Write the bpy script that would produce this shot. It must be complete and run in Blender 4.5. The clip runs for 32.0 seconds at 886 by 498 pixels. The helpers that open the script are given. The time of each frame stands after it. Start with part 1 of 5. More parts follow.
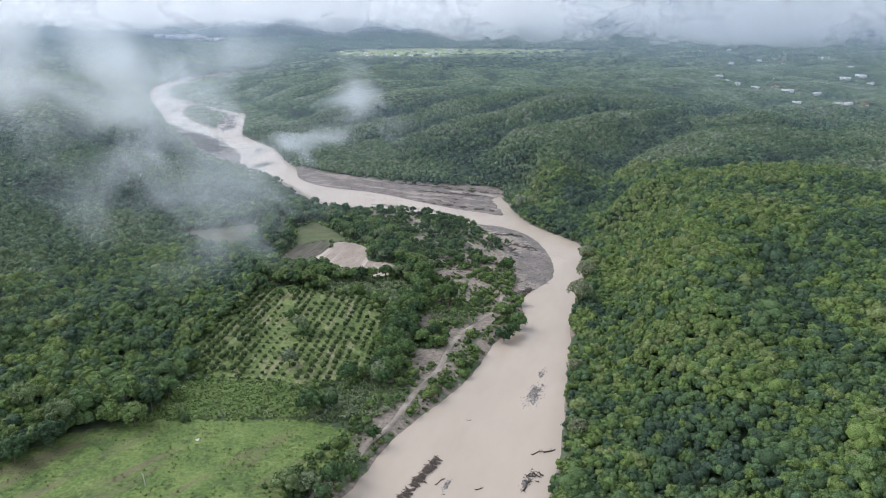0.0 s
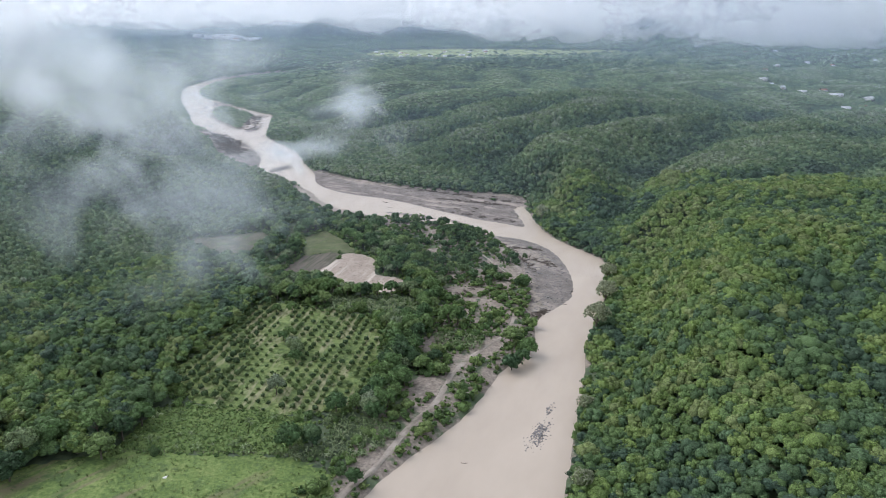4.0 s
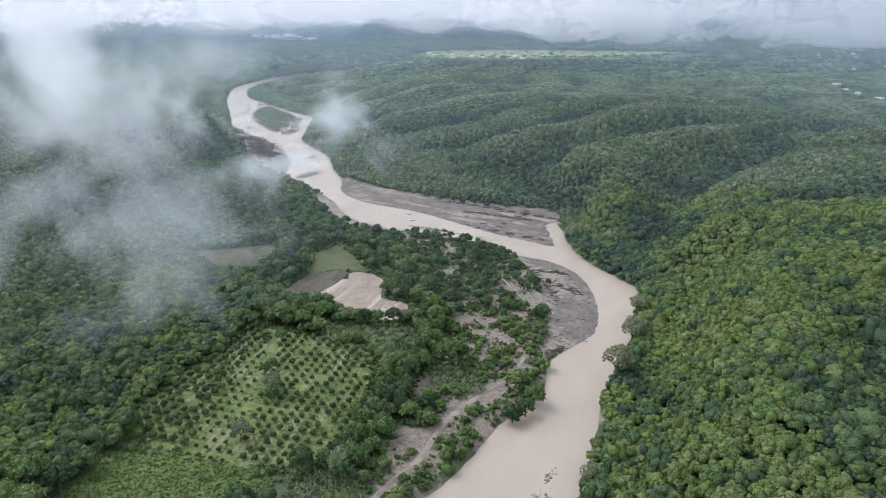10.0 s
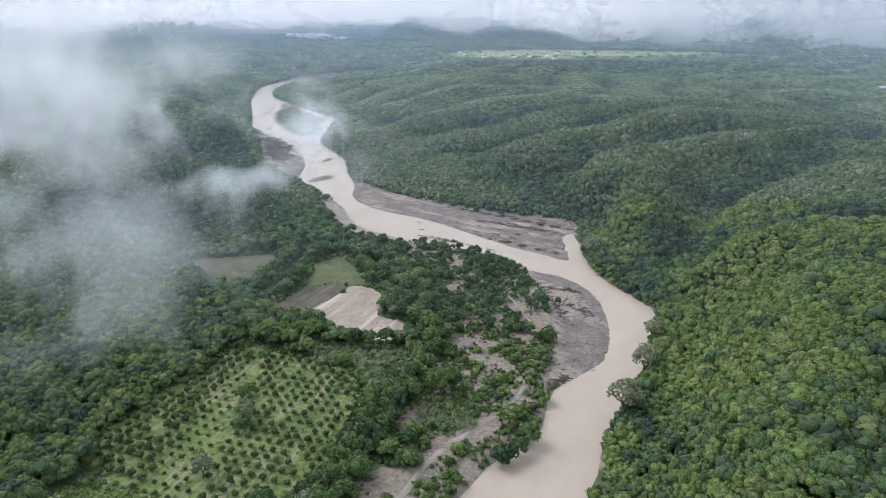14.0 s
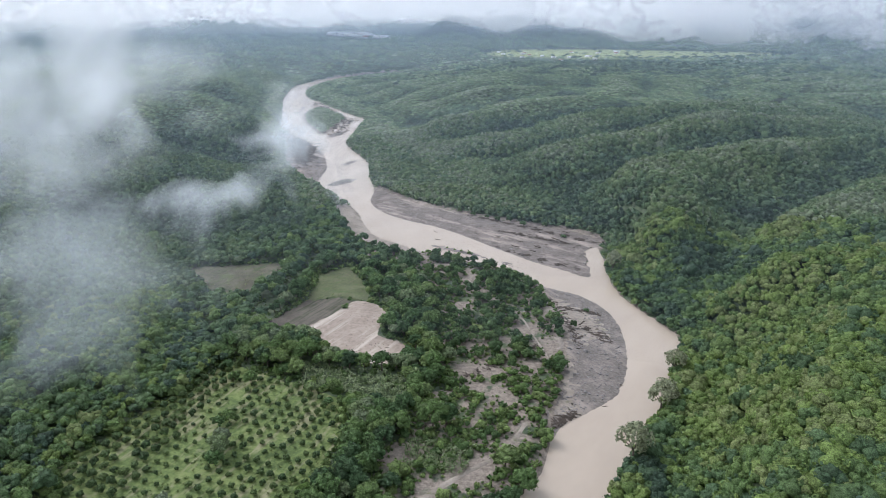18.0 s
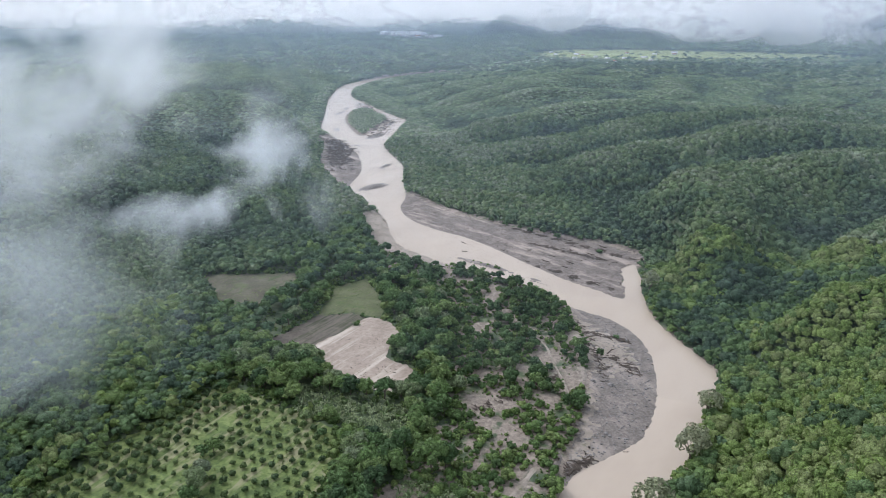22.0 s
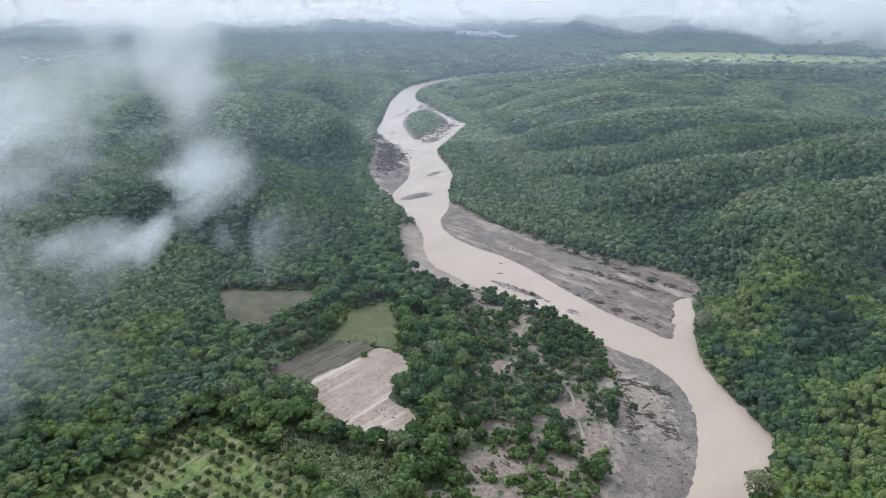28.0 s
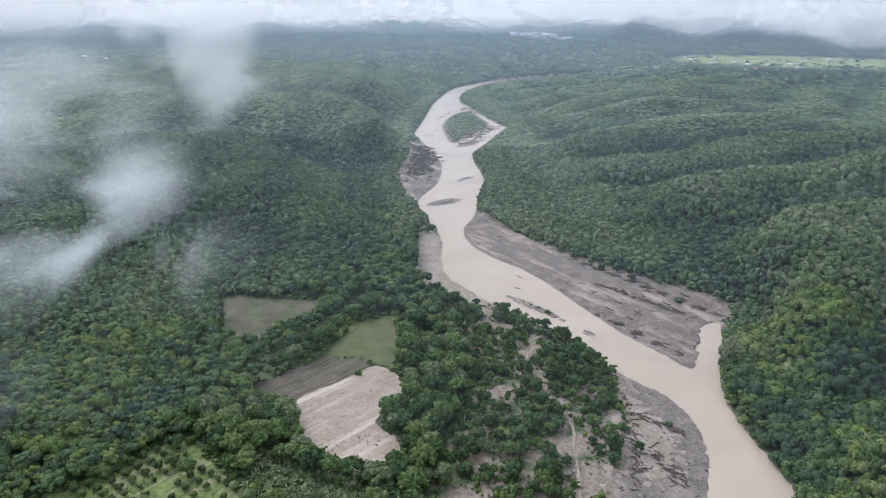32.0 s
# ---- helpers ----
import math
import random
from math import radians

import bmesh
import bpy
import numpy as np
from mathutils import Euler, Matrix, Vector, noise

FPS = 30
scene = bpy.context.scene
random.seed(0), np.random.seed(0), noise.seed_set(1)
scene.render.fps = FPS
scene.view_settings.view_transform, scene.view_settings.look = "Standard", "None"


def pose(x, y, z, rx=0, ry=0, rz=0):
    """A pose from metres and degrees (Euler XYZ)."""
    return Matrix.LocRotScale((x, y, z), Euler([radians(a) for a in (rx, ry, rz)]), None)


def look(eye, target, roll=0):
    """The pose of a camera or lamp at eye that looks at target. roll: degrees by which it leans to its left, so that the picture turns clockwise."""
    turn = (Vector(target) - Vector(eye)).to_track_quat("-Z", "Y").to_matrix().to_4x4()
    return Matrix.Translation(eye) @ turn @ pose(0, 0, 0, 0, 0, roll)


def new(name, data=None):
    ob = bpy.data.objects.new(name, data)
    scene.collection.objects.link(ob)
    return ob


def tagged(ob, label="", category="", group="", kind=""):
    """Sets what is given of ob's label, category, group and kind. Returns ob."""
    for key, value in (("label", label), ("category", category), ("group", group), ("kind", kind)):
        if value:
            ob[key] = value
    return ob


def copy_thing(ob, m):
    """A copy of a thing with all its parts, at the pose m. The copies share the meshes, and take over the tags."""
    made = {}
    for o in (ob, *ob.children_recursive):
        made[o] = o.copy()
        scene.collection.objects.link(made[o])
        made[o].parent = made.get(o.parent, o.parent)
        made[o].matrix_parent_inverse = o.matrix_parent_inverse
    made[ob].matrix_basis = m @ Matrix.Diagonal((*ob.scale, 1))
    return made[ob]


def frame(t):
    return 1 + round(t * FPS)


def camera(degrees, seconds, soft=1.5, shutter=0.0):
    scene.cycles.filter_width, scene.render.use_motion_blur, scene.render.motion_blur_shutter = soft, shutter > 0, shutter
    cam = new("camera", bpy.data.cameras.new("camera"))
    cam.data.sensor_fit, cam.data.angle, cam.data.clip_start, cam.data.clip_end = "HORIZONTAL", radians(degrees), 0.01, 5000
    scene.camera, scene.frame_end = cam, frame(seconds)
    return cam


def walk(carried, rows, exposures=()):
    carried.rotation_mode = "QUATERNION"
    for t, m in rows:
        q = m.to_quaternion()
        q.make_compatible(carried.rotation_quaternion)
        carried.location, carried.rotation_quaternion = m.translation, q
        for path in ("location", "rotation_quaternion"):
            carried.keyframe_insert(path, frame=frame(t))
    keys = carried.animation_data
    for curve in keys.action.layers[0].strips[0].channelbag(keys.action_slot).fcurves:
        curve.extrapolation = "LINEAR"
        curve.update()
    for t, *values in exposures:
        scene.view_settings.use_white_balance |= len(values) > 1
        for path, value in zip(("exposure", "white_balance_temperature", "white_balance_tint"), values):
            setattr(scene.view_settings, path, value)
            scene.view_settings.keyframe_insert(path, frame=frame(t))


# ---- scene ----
cam = camera(64.7, 32.0, soft=0.6)
METRES, EYE, TILT, LEAN, TURN = 260.0, 162.0, -19.4, 0.0, 0.0
ROWS = [
    (0.0, 0.0, 0.0, 0.0, 0.0, 0.0, -0.0),
    (0.5, 0.0069, 0.0135, 0.0047, 0.37, -0.01, -0.12),
    (1.0, 0.0142, 0.0273, 0.0091, 0.75, -0.02, -0.25),
    (1.5, 0.0209, 0.041, 0.0139, 1.11, -0.04, -0.38),
    (2.0, 0.0278, 0.0548, 0.0187, 1.48, -0.04, -0.48),
    (2.5, 0.0348, 0.0684, 0.0231, 1.86, -0.02, -0.6),
    (3.0, 0.0425, 0.0805, 0.0272, 2.23, -0.03, -0.74),
    (3.5, 0.0507, 0.0934, 0.0315, 2.63, -0.04, -0.88),
    (5.5, 0.0827, 0.146, 0.0461, 4.23, 0.06, -1.43),
    (6.0, 0.0905, 0.1594, 0.0509, 4.63, 0.04, -1.55),
    (6.5, 0.0977, 0.1726, 0.0555, 5.01, 0.03, -1.69),
    (7.0, 0.1048, 0.1861, 0.0607, 5.4, -0.02, -1.83),
    (7.5, 0.1124, 0.1995, 0.0649, 5.81, -0.02, -1.94),
    (8.0, 0.1196, 0.2128, 0.0695, 6.21, -0.04, -2.08),
    (8.5, 0.1266, 0.2264, 0.0741, 6.6, -0.06, -2.21),
    (9.0, 0.1335, 0.2398, 0.0786, 7.01, -0.07, -2.34),
    (9.5, 0.1406, 0.2535, 0.0833, 7.41, -0.11, -2.48),
    (10.0, 0.1473, 0.2668, 0.0884, 7.79, -0.16, -2.61),
    (10.5, 0.1543, 0.2803, 0.0927, 8.16, -0.18, -2.73),
    (11.0, 0.1613, 0.2941, 0.0974, 8.5, -0.21, -2.84),
    (11.5, 0.1679, 0.3076, 0.1018, 8.82, -0.23, -2.94),
    (12.0, 0.1745, 0.3213, 0.1062, 9.15, -0.25, -3.06),
    (12.5, 0.1807, 0.3349, 0.1108, 9.49, -0.29, -3.19),
    (13.0, 0.1867, 0.3488, 0.1156, 9.85, -0.32, -3.28),
    (13.5, 0.1929, 0.3626, 0.1202, 10.22, -0.34, -3.4),
    (14.0, 0.1987, 0.3763, 0.1248, 10.59, -0.37, -3.54),
    (14.5, 0.2045, 0.3901, 0.1295, 11.0, -0.42, -3.68),
    (16.5, 0.2276, 0.4446, 0.1492, 12.68, -0.61, -4.27),
    (17.0, 0.233, 0.4588, 0.1536, 13.11, -0.64, -4.41),
    (17.5, 0.2378, 0.4728, 0.1587, 13.52, -0.7, -4.56),
    (18.0, 0.2432, 0.4869, 0.1632, 13.96, -0.72, -4.68),
    (18.5, 0.2474, 0.5011, 0.1678, 14.42, -0.76, -4.86),
    (19.0, 0.2529, 0.5151, 0.1729, 15.29, -0.84, -5.14),
    (19.5, 0.2574, 0.5292, 0.1778, 15.81, -0.9, -5.31),
    (20.0, 0.262, 0.5434, 0.1823, 16.28, -0.94, -5.47),
    (20.5, 0.2666, 0.5577, 0.1869, 16.75, -0.98, -5.62),
    (21.0, 0.2704, 0.5718, 0.1915, 17.23, -1.04, -5.78),
    (21.5, 0.2748, 0.5861, 0.1961, 17.76, -1.1, -5.96),
    (22.0, 0.2786, 0.6006, 0.2009, 18.29, -1.18, -6.13),
    (22.5, 0.2821, 0.6148, 0.2057, 18.81, -1.24, -6.3),
    (23.0, 0.2856, 0.6292, 0.2106, 19.34, -1.3, -6.48),
    (23.5, 0.2889, 0.6437, 0.2152, 19.85, -1.35, -6.63),
    (24.0, 0.292, 0.658, 0.2201, 20.37, -1.42, -6.81),
    (24.5, 0.2951, 0.6723, 0.2251, 20.91, -1.48, -6.99),
    (25.0, 0.298, 0.6865, 0.2301, 21.44, -1.56, -7.16),
    (25.5, 0.3007, 0.7009, 0.2351, 21.98, -1.63, -7.34),
    (27.5, 0.3125, 0.758, 0.2538, 23.79, -1.87, -7.92),
    (28.0, 0.3163, 0.7722, 0.2579, 24.49, -1.96, -8.16),
    (28.5, 0.3196, 0.7863, 0.2627, 25.19, -2.05, -8.36),
    (29.0, 0.3238, 0.8003, 0.2669, 25.84, -2.11, -8.54),
    (29.5, 0.329, 0.814, 0.2712, 26.41, -2.2, -8.75),
    (30.0, 0.3347, 0.8275, 0.2755, 26.93, -2.28, -8.91),
    (30.5, 0.3401, 0.8409, 0.2799, 27.4, -2.35, -9.05),
    (31.0, 0.3459, 0.8541, 0.2839, 27.88, -2.41, -9.18),
    (31.5, 0.3524, 0.8671, 0.2879, 28.44, -2.5, -9.41),
    (32.0, 0.3587, 0.8799, 0.2919, 28.99, -2.58, -9.63),
]
walk(cam, [(t, pose(0, 0, EYE, TILT, LEAN, TURN) @ pose(METRES * x, METRES * y, METRES * z, 90 + pitch, roll, yaw)) for t, x, y, z, yaw, pitch, roll in ROWS])

# ---- world and light: a rainy, overcast morning ----
scene.cycles.transparent_max_bounces = 112
world = bpy.data.worlds.new("overcast_sky")
scene.world = world
world.use_nodes = True
wn, wl = world.node_tree.nodes, world.node_tree.links
wn.clear()
w_out = wn.new("ShaderNodeOutputWorld")
w_bg = wn.new("ShaderNodeBackground")
w_sky = wn.new("ShaderNodeTexSky")
w_sky.sky_type, w_sky.sun_disc = "NISHITA", False
w_sky.sun_elevation, w_sky.sun_rotation = radians(40), radians(-68)
w_scale = wn.new("ShaderNodeVectorMath")
w_scale.operation = "SCALE"
w_scale.inputs["Scale"].default_value = 0.035
w_add = wn.new("ShaderNodeVectorMath")
w_add.operation = "ADD"
w_add.inputs[1].default_value = (0.636, 0.687, 0.772)
wl.new(w_sky.outputs[0], w_scale.inputs[0])
wl.new(w_scale.outputs[0], w_add.inputs[0])
wl.new(w_add.outputs[0], w_bg.inputs["Color"])
w_bg.inputs["Strength"].default_value = 1.03
wl.new(w_bg.outputs[0], w_out.inputs["Surface"])
sun_data = bpy.data.lights.new("sun", "SUN")
sun_data.energy, sun_data.angle, sun_data.color = 2.4, radians(42), (0.97, 0.97, 1.0)
sun = new("sun", sun_data)
sun.matrix_world = look((0, 0, 900), (430, -170, 470))

# ---- material helpers ----


def material(name):
    m = bpy.data.materials.new(name)
    m.use_nodes = True
    nodes, links = m.node_tree.nodes, m.node_tree.links
    bsdf = nodes["Principled BSDF"]
    return m, nodes, links, bsdf


def noise_node(nodes, links, scale, detail=4.0, rough=0.55, coords=None, stretch=None):
    n = nodes.new("ShaderNodeTexNoise")
    n.inputs["Scale"].default_value, n.inputs["Detail"].default_value = scale, detail
    n.inputs["Roughness"].default_value = rough
    if coords is None:
        g = nodes.new("ShaderNodeNewGeometry")
        coords = g.outputs["Position"]
    if stretch:
        mp = nodes.new("ShaderNodeMapping")
        mp.vector_type = "TEXTURE"
        mp.inputs["Scale"].default_value = tuple(1 / v for v in stretch[:3])
        mp.inputs["Rotation"].default_value = (0, 0, radians(stretch[3]))
        links.new(coords, mp.inputs["Vector"])
        coords = mp.outputs["Vector"]
    links.new(coords, n.inputs["Vector"])
    return n.outputs["Fac"]


def ramp(nodes, links, fac, stops):
    r = nodes.new("ShaderNodeValToRGB")
    r.color_ramp.elements[0].position, r.color_ramp.elements[0].color = stops[0][0], (*stops[0][1], 1)
    r.color_ramp.elements[1].position, r.color_ramp.elements[1].color = stops[-1][0], (*stops[-1][1], 1)
    for p, c in stops[1:-1]:
        e = r.color_ramp.elements.new(p)
        e.color = (*c, 1)
    links.new(fac, r.inputs[0])
    return r.outputs[0]


def blend(nodes, links, fac, a, b, mode="MIX"):
    m = nodes.new("ShaderNodeMix")
    m.data_type, m.blend_type = "RGBA", mode
    for sock, v in ((m.inputs[0], fac), (m.inputs[6], a), (m.inputs[7], b)):
        if isinstance(v, (int, float)):
            sock.default_value = v
        elif isinstance(v, tuple):
            sock.default_value = (*v, 1)
        else:
            links.new(v, sock)
    return m.outputs[2]


def maths(nodes, links, op, a, b=0.0, c=0.0, clamp=False):
    m = nodes.new("ShaderNodeMath")
    m.operation, m.use_clamp = op, clamp
    for sock, v in zip(m.inputs, (a, b, c)):
        if isinstance(v, (int, float)):
            sock.default_value = v
        else:
            links.new(v, sock)
    return m.outputs[0]


def bumped(nodes, links, bsdf, fac, strength, distance):
    b = nodes.new("ShaderNodeBump")
    b.inputs["Strength"].default_value, b.inputs["Distance"].default_value = strength, distance
    links.new(fac, b.inputs["Height"])
    links.new(b.outputs[0], bsdf.inputs["Normal"])


def attr(nodes, name):
    a = nodes.new("ShaderNodeAttribute")
    a.attribute_name = name
    return a.outputs["Fac"]


def leaf_material(name, greens, by_tree=True, spread=0.5):
    """Foliage: one tone a tree, and every leaf clump a little different from the next."""
    m, nodes, links, bsdf = material(name)
    if by_tree:
        tone = attr(nodes, "tone")
    else:
        tone = nodes.new("ShaderNodeObjectInfo").outputs["Random"]
    n = len(greens)
    base = ramp(nodes, links, tone, [(i / (n - 1), g) for i, g in enumerate(greens)])
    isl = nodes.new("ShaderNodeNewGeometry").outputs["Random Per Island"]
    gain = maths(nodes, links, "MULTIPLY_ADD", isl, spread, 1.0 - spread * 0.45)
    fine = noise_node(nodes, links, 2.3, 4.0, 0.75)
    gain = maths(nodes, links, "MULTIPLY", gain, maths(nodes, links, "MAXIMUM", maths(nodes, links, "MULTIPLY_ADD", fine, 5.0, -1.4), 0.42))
    bumped(nodes, links, bsdf, noise_node(nodes, links, 1.5, 3.0, 0.6), 0.9, 0.6)
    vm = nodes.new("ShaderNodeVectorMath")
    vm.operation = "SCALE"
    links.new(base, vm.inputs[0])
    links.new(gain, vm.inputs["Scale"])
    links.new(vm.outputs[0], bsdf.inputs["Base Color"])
    bsdf.inputs["Roughness"].default_value = 0.62
    bsdf.inputs["Specular IOR Level"].default_value = 0.25
    glow, both = nodes.new("ShaderNodeBsdfTranslucent"), nodes.new("ShaderNodeMixShader")
    links.new(vm.outputs[0], glow.inputs[0])
    both.inputs[0].default_value = 0.3
    links.new(bsdf.outputs[0], both.inputs[1])
    links.new(glow.outputs[0], both.inputs[2])
    links.new(both.outputs[0], nodes["Material Output"].inputs["Surface"])
    return m


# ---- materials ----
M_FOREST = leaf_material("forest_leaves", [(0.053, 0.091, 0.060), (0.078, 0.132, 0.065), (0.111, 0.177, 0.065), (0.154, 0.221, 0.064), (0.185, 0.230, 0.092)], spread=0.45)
# bluer copy of the forest greens: distance haze put into the leaf colour
M_HAZED_WOODS = leaf_material("hazed_leaves", [(0.055, 0.088, 0.062), (0.078, 0.126, 0.074), (0.110, 0.167, 0.085), (0.145, 0.202, 0.094), (0.195, 0.235, 0.155)], spread=0.6)
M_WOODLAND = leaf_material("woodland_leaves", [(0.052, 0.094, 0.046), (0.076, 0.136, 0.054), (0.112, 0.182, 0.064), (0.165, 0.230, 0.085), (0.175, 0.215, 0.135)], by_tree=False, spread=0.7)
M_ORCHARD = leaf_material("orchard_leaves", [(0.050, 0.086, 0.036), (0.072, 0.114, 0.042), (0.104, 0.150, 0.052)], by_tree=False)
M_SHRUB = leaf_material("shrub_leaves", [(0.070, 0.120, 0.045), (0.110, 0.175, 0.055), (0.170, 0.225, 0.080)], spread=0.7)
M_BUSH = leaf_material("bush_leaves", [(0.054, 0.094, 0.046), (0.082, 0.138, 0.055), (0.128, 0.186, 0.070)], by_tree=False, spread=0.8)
M_PALE = leaf_material("grey_green_leaves", [(0.23, 0.255, 0.16), (0.29, 0.31, 0.205)], by_tree=False)
M_TUSSOCK = leaf_material("tussock_grass", [(0.075, 0.110, 0.036), (0.120, 0.165, 0.050), (0.180, 0.205, 0.085)])
M_CANE = leaf_material("cane_leaves", [(0.10, 0.15, 0.060), (0.17, 0.22, 0.11), (0.26, 0.31, 0.18)])


def bark_material():
    m, nodes, links, bsdf = material("bark")
    c = ramp(nodes, links, noise_node(nodes, links, 3.0, 5.0), [(0.3, (0.07, 0.055, 0.042)), (0.7, (0.17, 0.14, 0.115))])
    links.new(c, bsdf.inputs["Base Color"])
    bsdf.inputs["Roughness"].default_value = 0.9
    return m


M_BARK = bark_material()


def ground_material():
    m, nodes, links, bsdf = material("forest_floor")
    big = noise_node(nodes, links, 0.05, 4.0)
    small = noise_node(nodes, links, 0.7, 6.0, 0.65)
    clumps = maths(nodes, links, "MULTIPLY_ADD", noise_node(nodes, links, 0.16, 5.0, 0.65), 0.75, maths(nodes, links, "MULTIPLY", big, 0.25))
    green = ramp(nodes, links, clumps, [(0.36, (0.040, 0.060, 0.038)), (0.5, (0.080, 0.112, 0.060)), (0.64, (0.130, 0.162, 0.088))])
    mud = ramp(nodes, links, small, [(0.28, (0.13, 0.105, 0.085)), (0.52, (0.27, 0.225, 0.19)), (0.75, (0.40, 0.34, 0.29))])
    zone = attr(nodes, "silt")
    patch = maths(nodes, links, "MULTIPLY_ADD", noise_node(nodes, links, 0.11, 5.0, 0.6), 1.0, -0.5)
    k = maths(nodes, links, "MULTIPLY_ADD", patch, 3.2, zone)
    k = maths(nodes, links, "MULTIPLY_ADD", maths(nodes, links, "SUBTRACT", k, 0.5), 3.0, 0.5, clamp=True)
    k = maths(nodes, links, "MULTIPLY", k, maths(nodes, links, "MULTIPLY", zone, 3.0, clamp=True))
    col = blend(nodes, links, k, green, mud)
    grassy = ramp(nodes, links, noise_node(nodes, links, 0.25, 5.0), [(0.3, (0.20, 0.25, 0.10)), (0.5, (0.28, 0.33, 0.13)), (0.7, (0.38, 0.38, 0.20))])
    col = blend(nodes, links, attr(nodes, "meadow"), col, grassy)
    links.new(col, bsdf.inputs["Base Color"])
    bsdf.inputs["Roughness"].default_value = 0.92
    bumped(nodes, links, bsdf, small, 0.7, 0.5)
    return m


def soil_material(name, stops, scale, stretch=None, rough=0.9, bump=0.25, streak=None, patches=None):
    """Open ground: a fine grain over broad patches, with an optional second tone in streaks."""
    m, nodes, links, bsdf = material(name)
    grain = noise_node(nodes, links, scale, 7.0, 0.65, stretch=stretch)
    broad = noise_node(nodes, links, scale * 0.12, 3.0, stretch=stretch)
    mix = maths(nodes, links, "ADD", maths(nodes, links, "MULTIPLY", grain, 0.6), maths(nodes, links, "MULTIPLY", broad, 0.4))
    col = ramp(nodes, links, mix, stops)
    if streak:
        s = noise_node(nodes, links, streak[1], 5.0, 0.6, stretch=streak[2])
        k = maths(nodes, links, "MULTIPLY_ADD", maths(nodes, links, "SUBTRACT", s, streak[3]), 9.0, 0.0, clamp=True)
        col = blend(nodes, links, k, col, streak[0])
    if patches:
        s = noise_node(nodes, links, patches[1], 6.0, 0.65)
        k = maths(nodes, links, "MULTIPLY_ADD", maths(nodes, links, "SUBTRACT", s, patches[2]), 7.0, 0.0, clamp=True)
        col = blend(nodes, links, k, col, patches[0])
    links.new(col, bsdf.inputs["Base Color"])
    bsdf.inputs["Roughness"].default_value = rough
    bumped(nodes, links, bsdf, grain, 0.6, bump)
    return m


M_GROUND = ground_material()
M_GRASS = soil_material("meadow_grass", [(0.38, (0.064, 0.108, 0.030)), (0.5, (0.120, 0.182, 0.044)), (0.62, (0.200, 0.248, 0.080))], 0.75,
                        streak=((0.165, 0.145, 0.082), 0.13, (1.0, 0.14, 1.0, -38), 0.545), patches=((0.06, 0.10, 0.03), 0.16, 0.54))
M_CROP = soil_material("crop_rows", [(0.36, (0.055, 0.095, 0.024)), (0.5, (0.095, 0.15, 0.035)), (0.66, (0.15, 0.20, 0.06))], 0.9)
M_ORCHARD_FLOOR = soil_material("orchard_floor", [(0.38, (0.070, 0.108, 0.034)), (0.5, (0.128, 0.182, 0.052)), (0.60, (0.205, 0.250, 0.088))], 0.6,
                                streak=((0.265, 0.26, 0.145), 0.28, (1.0, 0.2, 1.0, -6), 0.51), patches=((0.30, 0.265, 0.19), 0.10, 0.62))
M_SAND = soil_material("silt", [(0.34, (0.25, 0.200, 0.165)), (0.5, (0.36, 0.292, 0.245)), (0.66, (0.46, 0.385, 0.325))], 0.5,
                       streak=((0.55, 0.475, 0.415), 0.22, (1.0, 0.06, 1.0, -14), 0.53), patches=((0.22, 0.175, 0.14), 0.30, 0.63))
M_PLOUGHED = soil_material("ploughed_soil", [(0.36, (0.085, 0.070, 0.056)), (0.5, (0.125, 0.105, 0.086)), (0.66, (0.165, 0.145, 0.11))], 0.6,
                           streak=((0.058, 0.066, 0.034), 0.7, (1.0, 0.05, 1.0, -14), 0.5), patches=((0.15, 0.125, 0.10), 0.25, 0.56))
M_FALLOW = soil_material("fallow_grass", [(0.38, (0.066, 0.064, 0.044)), (0.5, (0.110, 0.102, 0.070)), (0.62, (0.170, 0.152, 0.108))], 0.9, streak=((0.070, 0.095, 0.038), 0.6, (1.0, 0.07, 1.0, -14), 0.54), patches=((0.10, 0.13, 0.05), 0.08, 0.52))
M_GRAVEL = soil_material("river_gravel", [(0.36, (0.112, 0.097, 0.089)), (0.5, (0.190, 0.166, 0.152)), (0.62, (0.292, 0.253, 0.226))], 0.9,
                         streak=((0.31, 0.265, 0.235), 0.10, (1.0, 0.22, 1.0, 40), 0.52), patches=((0.075, 0.060, 0.050), 0.16, 0.62))
M_SILTY = soil_material("silty_gravel", [(0.36, (0.105, 0.088, 0.080)), (0.5, (0.180, 0.152, 0.138)), (0.62, (0.285, 0.242, 0.216))], 0.8,
                        streak=((0.37, 0.31, 0.272), 0.085, (1.0, 0.22, 1.0, 62), 0.52), patches=((0.090, 0.070, 0.056), 0.13, 0.585))
M_STRIP = soil_material("strip_grass", [(0.38, (0.078, 0.094, 0.044)), (0.5, (0.118, 0.138, 0.062)), (0.62, (0.165, 0.172, 0.092))], 0.9,
                        streak=((0.15, 0.135, 0.09), 0.6, (1.0, 0.07, 1.0, -14), 0.56), patches=((0.085, 0.125, 0.04), 0.12, 0.54))
M_TRACK = soil_material("muddy_track", [(0.36, (0.22, 0.185, 0.155)), (0.5, (0.31, 0.265, 0.228)), (0.66, (0.43, 0.375, 0.325))], 0.6,
                        patches=((0.15, 0.15, 0.085), 0.3, 0.56))


